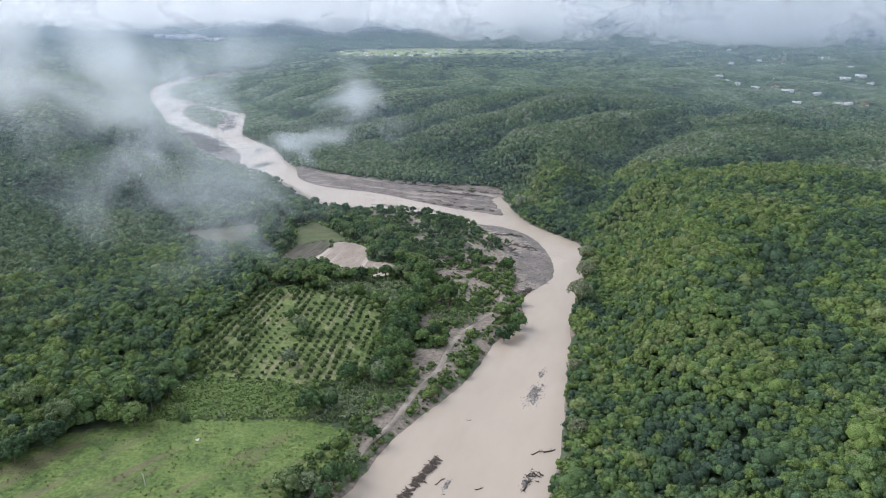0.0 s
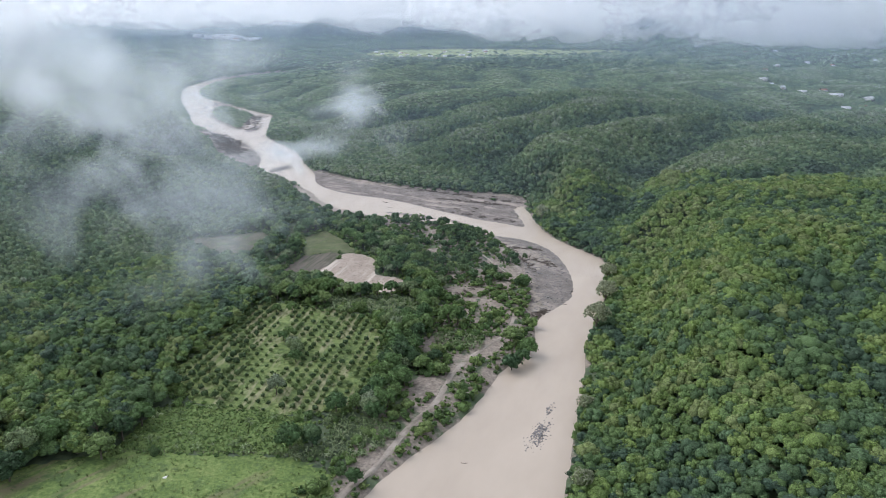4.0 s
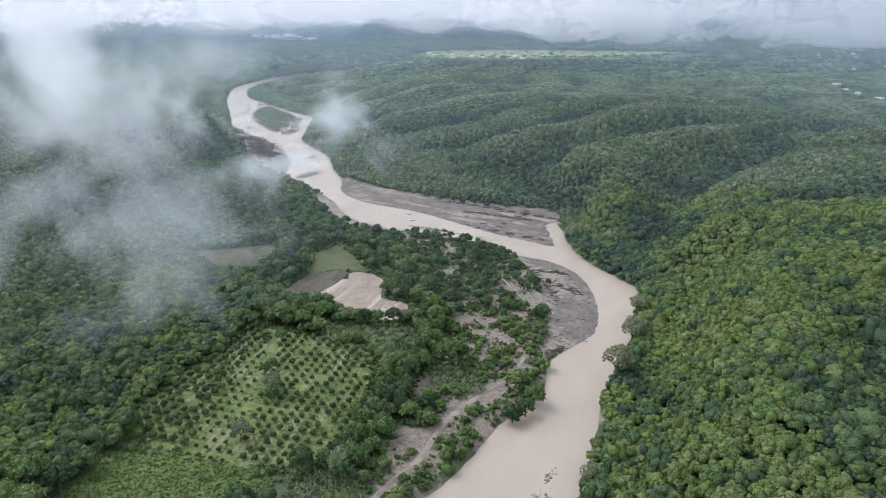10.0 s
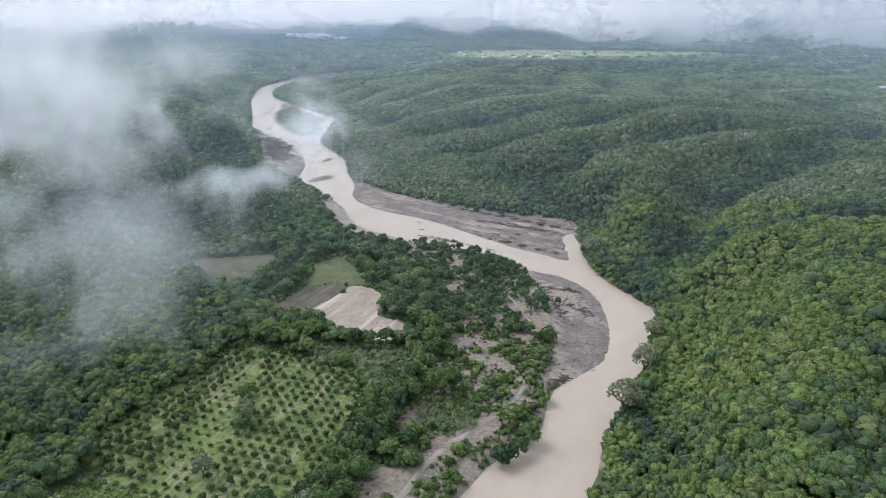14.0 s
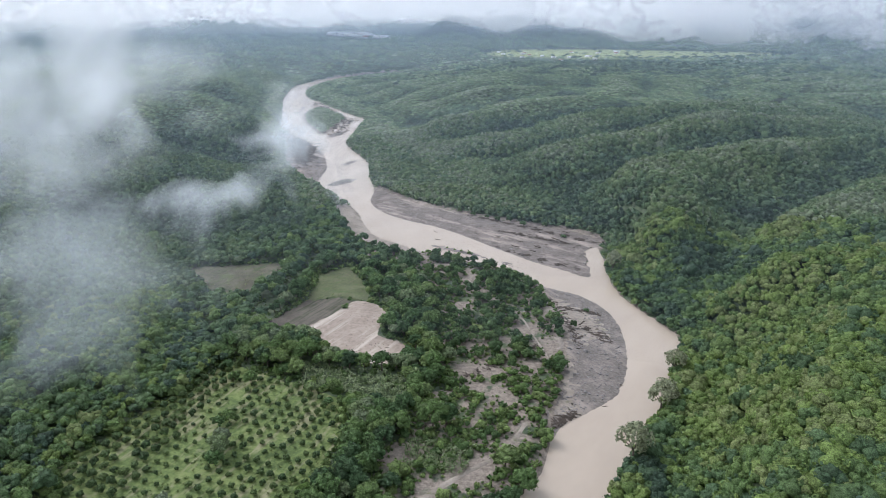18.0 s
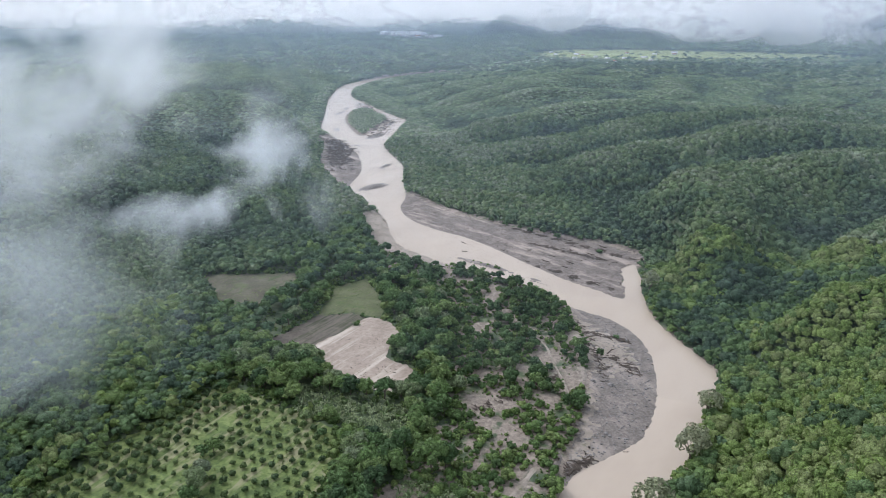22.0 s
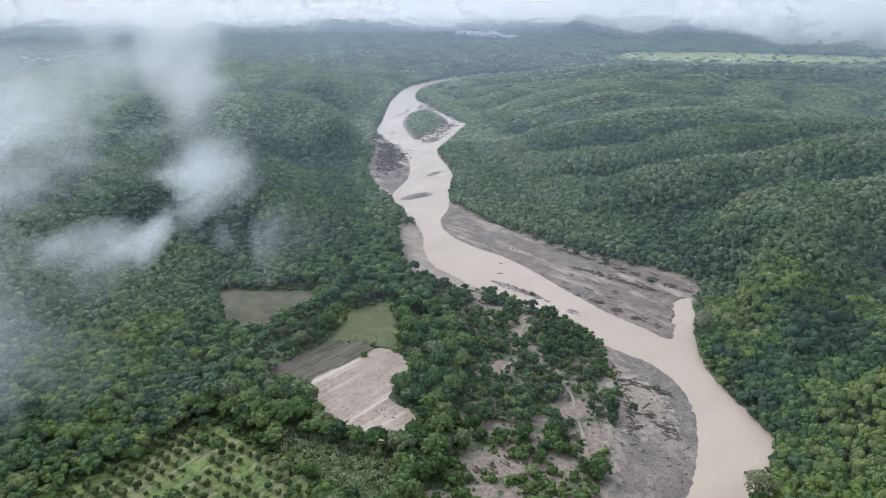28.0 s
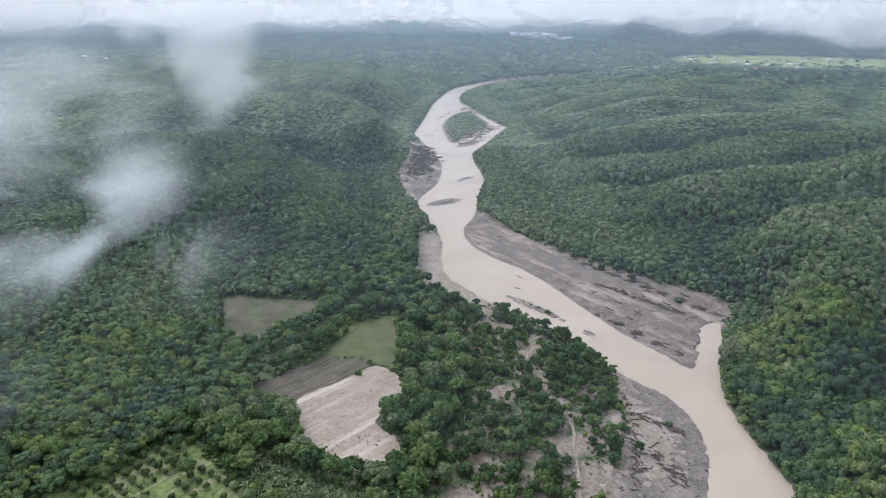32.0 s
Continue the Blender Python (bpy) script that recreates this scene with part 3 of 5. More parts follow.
def bare_ground(x, y):
    b = np.zeros(np.shape(x))
    for cx, cy, rx, ry in BARE:
        b = np.maximum(b, np.clip(1.6 - np.hypot((x - cx) / rx, (y - cy) / ry), 0, 1))
    return b


silt = np.clip(0.45 - signed(gx, gy, SILT_ZONE) / 12, 0, 0.62)
silt = np.maximum(silt, bare_ground(gx, gy))
for poly in (BAR_NEAR, BAR_MID, BAR_FAR, BAR_LEFT):
    silt = np.maximum(silt, np.clip(0.8 - signed(gx, gy, poly) / 6, 0, 1))
silt = np.where(inside(gx, gy, WET) & (signed(gx, gy, ISLAND) > -7), 1.0, silt)
meadow = np.zeros(gx.shape)
for cx, cy, a, b in PASTURES:
    meadow = np.maximum(meadow, np.clip(2.5 * (1.15 - np.hypot((gx - cx) / a, (gy - cy) / b)), 0, 1))
ground_mesh = mesh_from("ground", np.stack([gx, gy, gz - 0.12], -1).reshape(-1, 3), grid_faces(gx.shape[1], gx.shape[0]), M_GROUND, True)
float_attr(ground_mesh, "silt", silt.ravel())
float_attr(ground_mesh, "meadow", meadow.ravel())
ground = tagged(new("ground", ground_mesh), "rolling forest ground with silted flood plain and far green pasture", "ground", kind="structure")

# ---- the river ----
wx, wy = np.meshgrid(np.arange(-660, 180, 20.0), np.arange(-900, 1840, 20.0))
water_mesh = mesh_from("water", np.stack([wx, wy, np.zeros(wx.shape)], -1).reshape(-1, 3), grid_faces(wx.shape[1], wx.shape[0]), M_WATER, True)
water = tagged(new("water", water_mesh), "flooded river of smooth milky brown water", "river", kind="structure")


def drape(name, poly, step, lift, mat, label, category, relief=0.0, rows=None, ragged=0.7):
    """A sheet of open ground over the plan's outline, laid on the land, its rim drawn in to the outline."""
    p = np.asarray(poly)
    lo, hi = p.min(0) - 4, p.max(0) + 4
    x, y = np.meshgrid(np.arange(lo[0], hi[0], step), np.arange(lo[1], hi[1], step))

    def rim(u, v):
        wob = ragged * (np.sin(u * 0.9 + 2 * np.sin(v * 0.31)) + np.sin(v * 1.1 + 1.7 * np.sin(u * 0.4)))
        return signed(u, v, p) + wob

    d = rim(x, y)
    f = grid_faces(x.shape[1], x.shape[0])
    f = f[(d.ravel()[f] < 0).any(1)]
    e = 0.05
    dx, dy = (rim(x + e, y) - d) / e, (rim(x, y + e) - d) / e
    k = np.where(d > 0, np.clip(d, 0, step * 1.5) / np.maximum(dx * dx + dy * dy, 0.3), 0)
    x, y = x - dx * k, y - dy * k
    z, sd = land(x, y)
    f = f[(sd.ravel()[f] > -2.5).all(1)]
    z = z + lift + relief * (np.sin(x * 0.7 + np.sin(y * 0.5)) * np.sin(y * 0.6 + np.cos(x * 0.33)) + 0.5 * np.sin(x * 1.9 + y * 1.3))
    if rows:
        ang, gap, amp = rows
        z = z + amp * np.sin((x * math.cos(radians(ang)) + y * math.sin(radians(ang))) * 2 * math.pi / gap)
    used, f = np.unique(f, return_inverse=True)
    v = np.stack([x, y, z], -1).reshape(-1, 3)[used]
    return tagged(new(name, mesh_from(name, v, f.reshape(-1, 4), mat, True)), label, category, kind="structure")


FIELD_LOOK = {
    "sand": (M_SAND, "pale flood silt spread over a small field", 0.05, None), "ploughed": (M_PLOUGHED, "ploughed brown field with faint furrows", 0.0, (28, 2.2, 0.08)),
    "strip": (M_STRIP, "narrow green field beside a hedge of trees", 0.03, (28, 2.6, 0.06)), "fallow": (M_FALLOW, "fallow grey-green field among the woods", 0.05, None),
    "orchard": (M_ORCHARD_FLOOR, "grassy orchard ground with bare dry patches", 0.04, None), "crop": (M_CROP, "low leafy crop field in dense rows", 0.08, (20, 1.8, 0.15)),
    "meadow": (M_GRASS, "open bright green meadow with worn tracks", 0.06, None)}
for key, (mat, label, relief, rows) in FIELD_LOOK.items():
    drape(key + "_field", smooth_line(FIELDS[key], 6, True) if key == "sand" else FIELDS[key], 1.6, 0.17 if key == "sand" else 0.10, mat, label, "field", relief, rows, 0.25 if key == "sand" else 0.7)
for poly, label in ((BAR_NEAR, "grey gravel bar inside the river bend"), (BAR_MID, "long grey gravel bar littered with driftwood"), (BAR_FAR, "eroded gravel bar under the wooded bank"), (BAR_LEFT, "narrow silty gravel beach under trees")):
    drape("gravel_bar", poly, 1.5, 0.06, M_TRACK if poly is BAR_LEFT else M_GRAVEL if poly is BAR_NEAR else M_SILTY, label, "gravel bar", 0.10, None, 1.6)

drape("silt_sheet", [(15, 520), (30, 504), (40, 493), (52, 486), (61, 461), (53, 451), (43, 465), (43, 441), (48, 419), (52, 387), (46, 385), (48, 402), (42, 433), (36, 463), (28, 485)], 1.2, 0.13, M_TRACK, "pale silt and mud washed over the gravel bar", "silt", 0.08, None, 1.9)
for cx, cy, a, b, ang in SHOALS:
    w = np.radians(np.arange(0, 360, 15))
    u, v = a * 0.92 * np.cos(w), b * 0.92 * np.sin(w) * (1 + 0.25 * np.sin(3 * w + cx))
    c, sn = math.cos(radians(ang)), math.sin(radians(ang))
    drape("gravel_shoal", np.stack([cx + u * c - v * sn, cy + u * sn + v * c], -1), 1.2, 0.05, M_GRAVEL, "low grey gravel shoal in midstream", "gravel bar", 0.05, None, min(1.6, 0.28 * b))

# ---- tree shapes ----


def ico(sub):
    bm = bmesh.new()
    bmesh.ops.create_icosphere(bm, subdivisions=sub, radius=1)
    v = np.array([p.co[:] for p in bm.verts])
    f = np.array([[p.index for p in q.verts] for q in bm.faces])
    bm.free()
    return v, f


ICO = {k: ico(k) for k in (1, 2, 3)}


def leaf_cards(at, d, rng, size):
    """Loose leaf clumps: small bent quads standing roughly outwards."""
    n = len(at)
    nrm = d + rng.normal(scale=0.55, size=d.shape)
    nrm /= np.linalg.norm(nrm, axis=1)[:, None]
    t = np.cross(nrm, rng.normal(size=d.shape))
    t /= np.linalg.norm(t, axis=1)[:, None]
    b = np.cross(nrm, t)
    s = (size * rng.uniform(0.6, 1.35, n))[:, None]
    a1 = s * rng.uniform(0.6, 1.0, (n, 1))
    quad = np.stack([at - t * a1 - b * s * 0.5, at + t * a1 - b * s * 0.7 - nrm * s * 0.3, at + t * a1 * 0.6 + b * s + nrm * s * 0.25, at - t * a1 * 0.9 + b * s * 0.7 - nrm * s * 0.2], 1)
    q = np.arange(n * 4).reshape(-1, 4)
    return quad.reshape(-1, 3), np.vstack([q[:, [0, 1, 2]], q[:, [0, 2, 3]]])


def crown_shape(seed, lobes, sub, cards, tall=0.8, lobe=0.45, size=0.2, airy=False):
    """A unit crown: rounded boughs packed round the middle, with loose leaf clumps standing off them."""
    rng = np.random.default_rng(seed)
    v, f = ICO[sub]
    keep = v[f].mean(1)[:, 2] > -0.5
    used, f = np.unique(f[keep], return_inverse=True)
    f, v = f.reshape(-1, 3), v[used]
    ga = math.pi * (3 - math.sqrt(5))
    vs, fs, base, mids = [], [], 0, []
    for k in range(lobes):
        u = 1 - (k + 0.5) / lobes * 1.15
        a = k * ga + rng.uniform(-0.35, 0.35)
        ring = math.sqrt(max(0.0, 1 - u * u))
        mid = np.array([ring * math.cos(a), ring * math.sin(a), u]) * (1 - lobe * 0.75) * rng.uniform(0.85, 1.12)
        if lobes == 1:
            mid = np.zeros(3)
        r = lobe * rng.uniform(0.75, 1.25)
        p = v * r * (1 + rng.normal(scale=0.12, size=(len(v), 1))) + mid
        vs.append(p)
        fs.append(f + base)
        base += len(p)
        mids.append((mid, r))
    if cards:
        pick = rng.integers(0, lobes, cards)
        d = rng.normal(size=(cards, 3))
        out = np.array([mids[k][0] for k in pick])
        d = d / np.linalg.norm(d, axis=1)[:, None] + out * 0.9 + (0, 0, 0.35)
        d /= np.linalg.norm(d, axis=1)[:, None]
        at = out + d * (np.array([mids[k][1] for k in pick]) * rng.uniform(0.85, 1.25, cards))[:, None]
        cv, cf = leaf_cards(at, d, rng, size)
        if airy:
            vs, fs, base = [], [], 0
        vs.append(cv)
        fs.append(cf + base)
    allv = np.vstack(vs)
    allv[:, 2] *= tall
    return allv, np.vstack(fs)


def bump_shape(seed):
    """The top of a small distant crown."""
    rng = np.random.default_rng(seed)
    a = np.arange(5) * 2 * math.pi / 5
    low = np.stack([np.cos(a), np.sin(a), rng.uniform(-0.5, 0.1, 5)], -1) * rng.uniform(0.85, 1.15, (5, 1))
    v = np.vstack([low, rng.normal(0, 0.2, (1, 3)) + (0, 0, 0.75), rng.normal(0, 0.15, (1, 3)) + (0.35, 0.2, 0.6)])
    f = [[0, 1, 6], [1, 2, 5], [2, 3, 5], [3, 4, 5], [4, 0, 5], [0, 6, 5], [1, 5, 6]]
    return v, np.array(f)


def scatter_mesh(name, shapes, pos, scale, zscale, turn, pick, tone, mat):
    """Many crowns in one mesh."""
    vs, fs, ts, base = [], [], [], 0
    for k, (v, f) in enumerate(shapes):
        i = np.flatnonzero(pick == k)
        if not len(i):
            continue
        c, s = np.cos(turn[i])[:, None], np.sin(turn[i])[:, None]
        sc = scale[i][:, None]
        x = (v[None, :, 0] * c - v[None, :, 1] * s) * sc + pos[i, 0][:, None]
        y = (v[None, :, 0] * s + v[None, :, 1] * c) * sc + pos[i, 1][:, None]
        z = v[None, :, 2] * sc * zscale[i][:, None] + pos[i, 2][:, None]
        vs.append(np.stack([x, y, z], -1).reshape(-1, 3))
        fs.append((f[None] + (np.arange(len(i)) * len(v))[:, None, None] + base).reshape(-1, 3))
        ts.append(np.repeat(tone[i], len(f)))
        base += len(i) * len(v)
    me = mesh_from(name, np.vstack(vs), np.vstack(fs), mat)
    float_attr(me, "tone", np.concatenate(ts), "FACE")
    return me


def field_mask(x, y, margin=2.0):
    """True where open ground keeps the forest away."""
    m = np.zeros(x.shape, bool)
    for poly in FIELDS.values():
        m |= signed(x, y, poly) < margin
    for poly in (BAR_NEAR, BAR_MID, BAR_FAR, BAR_LEFT):
        m |= signed(x, y, poly) < margin
    return m


# stretches of the valley that matter: a standpoint and the bearings to its left and right
OUTLOOKS = ((0, -10, -37, 37), (26, 35, -42, 33), (49, 81, -46, 27), (66, 130, -51, 22), (78, 176, -58, 16), (93, 231, -66, 9))


def seen_from_path(x, y):
    res = np.zeros(x.shape, bool)
    for cx, cy, lo, hi in OUTLOOKS:
        az = np.degrees(np.arctan2(x - cx, y - cy))
        res |= (az > lo) & (az < hi)
    return res & (y + 0.35 * x > 165)


def jittered(lo, hi, gap, rng, jit=0.42):
    x, y = np.meshgrid(np.arange(lo[0], hi[0], gap), np.arange(lo[1], hi[1], gap * 0.87))
    x[1::2] += gap / 2
    x = (x + rng.uniform(-jit, jit, x.shape) * gap).ravel()
    y = (y + rng.uniform(-jit, jit, y.shape) * gap).ravel()
    return x, y


SHAPES = {"near": [crown_shape(k, 5, 1, 28, 0.78, 0.54, 0.17) for k in range(8)], "mid": [crown_shape(20 + k, 1, 1, 7, 0.78, 0.9, 0.36) for k in range(8)],
          "far": [(v * (1, 1, 0.52), f) for v, f in (bump_shape(40 + k) for k in range(8))], "low": [(v * (1, 1, 0.55), f) for v, f in (bump_shape(70 + k) for k in range(8))]}


def woodland_tone(x, y):
    """Slow drifts of lighter and darker forest over the hills, 0 to 1."""
    return 0.5 + 0.14 * np.sin(x * 0.021 + 1.3 * np.sin(y * 0.013)) * np.sin(y * 0.017 + 1.1 * np.sin(x * 0.011)) + 0.12 * np.sin(x * 0.07 + y * 0.05)


def flood_plain(x, y):
    """The low land on the near bank with its fields, hedges and orchards."""
    return ~inside(x, y, RIGHT_LAND) & ~inside(x, y, LEFT_LAND) & (x < line_x(y)) & (y < 640) & (x > np.interp(y, [200, 236, 246, 276, 303, 345, 388, 440, 520], [-167, -144, -120, -116, -122, -114, -105, -165, -165]))


def line_x(y):
    return np.interp(y, [60, 200, 340, 440, 520, 560, 640], [-60, -10, 58, 85, 60, 10, -120])


VILLAGES = [[(458, 1160), (465, 1133), (586, 1257), (484, 969), (624, 1166), (813, 1436), (536, 937), (712, 1627), (-253, 1935), (-207, 1955), (-150, 1890), (-82, 1868), (-105, 1735), (-971, 2713), (-905, 2658), (-1378, 1259), (-1010, 2700)],
            [(464, 1204), (485, 1107), (635, 1590), (521, 933), (835, 1585), (-279, 2010), (-119, 1858), (-24, 2019), (-192, 1846), (-21, 1831), (-992, 2733), (-830, 2595), (-1438, 1244), (784, 1989)],
            [(518, 1112), (516, 992), (547, 920), (578, 992), (582, 1512), (741, 1575), (-206, 1978), (-97, 1798), (-92, 2037), (-863, 2576), (706, 1989), (-1400, 1326), (-185, 1920), (-233, 1730), (21, 2026)],
            [(556, 1274), (558, 1063), (715, 1274), (752, 1290), (743, 1241), (511, 1058), (-928, 2769), (-803, 2610), (-911, 2625), (20, 2079), (1002, 2200), (-40, 1900), (-880, 2660), (-940, 2750), (859, 2140), (-1040, 2790), (-975, 2830), (-1000, 2760), (-950, 2800), (-1065, 2740), (-955, 2690), (-1020, 2840), (-1085, 2800), (-925, 2720)]]
VILLAGE = [p for g in VILLAGES for p in g]
PALE_SCRUB = [(-278, 1004), (-188, 927), (-111, 855), (-51, 810)]
RIGHT_SIDE = RIGHT_BANK + [(1500, -900), (1500, 1735)]
KNOLLS = [(88, 668, 10, 4), (96, 698, 12, 4)]
SLASH = [(222, 1015), (335, 1283)]


def open_edge(x, y, sd):
    """Metres to the nearest open ground or water."""
    e = sd.copy()
    for poly in (BAR_MID, BAR_FAR, BAR_LEFT):
        e = np.minimum(e, signed(x, y, poly))
    return e


def forest(name, label, near, far, gap, radius, shapes, seed, mat, rear=False):
    rng = np.random.default_rng(seed)
    x, y = jittered((-4200, 150), (3400, 4600), gap, rng) if far > 1600 else jittered((-1500, 150), (1100, 1750), gap, rng)
    d = line_dist(x, y, [(0, 0), (60, 118), (93, 241)])
    if rear:
        x, y = jittered((-500, -300), (480, 460), gap, rng)
        d = line_dist(x, y, [(0, 0), (60, 118), (93, 241)])
    ok = (d >= near) & (d < far) & ((seen_from_path(x, y) & (y > 150)) != rear)
    x, y = x[ok], y[ok]
    if far > 1600:
        pasture = np.zeros(x.shape)
        for cx, cy, a, b in PASTURES:
            pasture = np.maximum(pasture, np.clip(2.5 * (1.15 - np.hypot((x - cx) / a, (y - cy) / b)), 0, 1))
        ok = rng.uniform(size=len(x)) > pasture * 0.93
        x, y = x[ok], y[ok]
    z, sd = land(x, y)
    ok = (sd > 0.3) & ~field_mask(x, y, 0.7) & ~inside(x, y, SILT_ZONE) & ~flood_plain(x, y)
    ok &= ~inside(x, y, WET) | (signed(x, y, ISLAND) < -5)
    for hx, hy in VILLAGE:
        ok &= (np.abs(x - hx) > (7 if hy < 1700 else 12)) | (y > hy + 6) | (y < hy - (24 if hy < 1650 else 100 if hy < 2400 else 170))
    ok &= line_dist(x, y, SLASH) > 4
    for kx, ky, ka, kb in KNOLLS:
        ok &= np.hypot((x - kx) / ka, (y - ky) / kb) > rng.uniform(0.7, 1.15, len(x))
    if far > 1600:
        ok &= z < 72
    x, y, z, sd = x[ok], y[ok], z[ok], sd[ok]
    n = len(x)
    edge = np.where(y > 500, np.clip(0.42 + open_edge(x, y, sd) / 15, 0.42, 1), np.clip(0.5 + sd / 12, 0.5, 1))
    edge = np.where((y > 800) & inside(x, y, RIGHT_SIDE), edge * np.clip(0.4 + sd / 60, 0.4, 1), edge)
    isle = inside(x, y, ISLAND)
    edge = np.where(isle, 0.42, edge)
    # wet: nearness to a gully line, for bigger crowns and painted gully shade
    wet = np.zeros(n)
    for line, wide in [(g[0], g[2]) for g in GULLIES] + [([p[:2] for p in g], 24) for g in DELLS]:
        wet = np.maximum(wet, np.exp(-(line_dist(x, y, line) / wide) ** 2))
    low = ~inside(x, y, RIGHT_LAND) & ~inside(x, y, LEFT_LAND)
    r = radius * np.exp(rng.normal(0, 0.24, n)) * (1 + 0.35 * wet)
    h = radius * (0.9 if far < 1600 else 0.5) + 0.45 * r + rng.normal(0, 0.2, n)
    r, h = r * np.sqrt(edge), h * edge
    tall = rng.uniform(0.85, 1.2, n)
    if far < 1600:
        steep = np.hypot(land(x + 2, y)[0] - z, land(x, y + 2)[0] - z) / 2
        tall *= 1 + 0.4 * np.clip(steep, 0, 1.0)
        h -= 0.3 * r * np.clip(steep, 0, 1.0)
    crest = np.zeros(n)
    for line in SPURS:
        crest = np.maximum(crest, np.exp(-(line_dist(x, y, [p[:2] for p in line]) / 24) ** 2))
    # shade of the gullies and light on spur crests are put into the tone
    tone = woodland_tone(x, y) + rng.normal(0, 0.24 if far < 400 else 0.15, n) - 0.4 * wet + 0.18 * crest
    tone = np.where(low & (y > 600), tone + 0.3 * (rng.uniform(size=n) > 0.4), tone)
    tone += 0.8 * isle * rng.uniform(size=n)
    tone += 0.42 * np.exp(-(line_dist(x, y, PALE_SCRUB) / 34) ** 2) * (rng.uniform(size=n) > 0.35)
    big = (rng.uniform(size=n) < 0.15 * np.exp(-((x - 60) / 330) ** 2 - ((y - 1600) / 190) ** 2)) & (y > 1250)
    r, h, tone = np.where(big, r * 2.0, r), np.where(big, h + 1.5, h), np.where(big, 0.0, tone)
    tone += 0.16 * np.clip((x - 100) / 250, 0, 1) * np.clip((y - 500) / 300, 0, 1)
    # lighter on comb ridges, darker in its gullies: relief shading put into the tone
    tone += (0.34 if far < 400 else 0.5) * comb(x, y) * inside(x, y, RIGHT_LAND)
    if far > 1600:
        for cx, cy, a, b in PASTURES:
            lone = np.hypot((x - cx) / a, (y - cy) / b) < 1
            r, h, tone = np.where(lone, 6.5, r), np.where(lone, 4.0, h), np.where(lone, 0.0, tone)
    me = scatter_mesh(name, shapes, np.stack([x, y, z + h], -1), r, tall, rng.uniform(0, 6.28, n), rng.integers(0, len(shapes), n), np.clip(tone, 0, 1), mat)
    return tagged(new(name, me), label, "forest", kind="stuff")


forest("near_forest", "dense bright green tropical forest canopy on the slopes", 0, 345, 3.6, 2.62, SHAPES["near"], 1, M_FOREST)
forest("hill_forest", "dense green forest covering the hills and gullies", 345, 770, 3.6, 2.45, SHAPES["mid"], 2, M_HAZED_WOODS)
forest("distant_forest", "muted green forest on the distant plateau", 770, 1500, 4.1, 2.5, SHAPES["far"], 3, M_HAZED_WOODS)
forest("far_woods", "hazy far woods below the cloud bank", 1500, 2900, 14.0, 4.6, SHAPES["low"], 4, M_HAZED_WOODS)
forest("rear_forest", "green forest on the slopes downstream", 0, 700, 6.2, 4.2, SHAPES["far"], 5, M_FOREST, True)

# ---- clouds and haze sheets ----


def cloud(name, label, mat, heaps, layers, reach, cell, toward=(50.0, 125.0, 158.0)):
    """A low cloud as layers of vapour through soft heaps: (centre, spread, weight) a heap."""
    mids = np.array([h[0] for h in heaps], float)
    mid = mids.mean(0)
    n = np.array(toward) - mid
    n /= np.linalg.norm(n)
    t = np.cross((0, 0, 1), n)
    t /= np.linalg.norm(t)
    b = np.cross(n, t)
    rng = np.random.default_rng(len(heaps) * 7 + layers)
    span = np.abs((mids - mid) @ np.stack([t, b], 1)).max(0) + 2.4 * max(max(h[1]) for h in heaps)
    u, v = np.meshgrid(np.arange(-span[0], span[0] + cell, cell), np.arange(-span[1], span[1] + cell, cell))
    vs, fs, thick, base = [], [], [], 0
    for k in range(layers):
        d = ((k + 0.5) / layers * 2 - 1) * reach + rng.uniform(-0.2, 0.2) * reach / layers
        p = mid + u[..., None] * t + v[..., None] * b + (d + 0.10 * reach * np.sin(u / 31 + k) * np.sin(v / 23 + 2 * k))[..., None] * n
        e = np.zeros(u.shape)
        for c, spread, weight in heaps:
            e += weight * np.exp(-0.5 * (((p - np.array(c)) / np.array(spread)) ** 2).sum(-1))
        e = np.minimum(e, 1.15).ravel()
        f = grid_faces(u.shape[1], u.shape[0])
        f = f[(e[f] > 0.02).any(1)]
        vs.append(p.reshape(-1, 3))
        fs.append(f + base)
        thick.append(np.where(e > 0.02, e, 0))
        base += u.size
    fs, vs, thick = np.vstack(fs), np.vstack(vs), np.concatenate(thick)
    used, f = np.unique(fs, return_inverse=True)
    me = mesh_from(name, vs[used], f.reshape(-1, 4), mat, True)
    float_attr(me, "thick", thick[used])
    return tagged(new(name, me), label, "cloud", kind="stuff")


cloud("low_cloud", "torn white low cloud drifting over the valley forest", M_WISP,
      [((-137, 347, 127), (28, 24, 13), 0.80), ((-156, 322, 111), (32, 24, 16), 0.90), ((-106, 346, 138), (20, 16, 8), 0.55), ((-171, 327, 136), (26, 20, 12), 0.60), ((-132, 316, 99), (30, 20, 11), 0.55)], 9, 40, 5)
cloud("thin_cloud", "thin veil of cloud over woods and orchard", M_VEIL, [((-108, 290, 86), (44, 22, 16), 0.60), ((-93, 292, 68), (32, 20, 10), 0.42), ((-102, 235, 77), (30, 18, 12), 0.40), ((-140, 276, 95), (26, 18, 14), 0.45)], 6, 22, 4)
cloud("cloud_wisp", "small white wisp of cloud above the fields", M_SHRED, [((-50, 322, 110), (20, 15, 8), 0.48), ((-74, 333, 100), (21, 13, 7), 0.44), ((-36, 332, 120), (12, 10, 10), 0.42), ((-58, 340, 92), (14, 10, 6), 0.36)], 10, 18, 2.5)
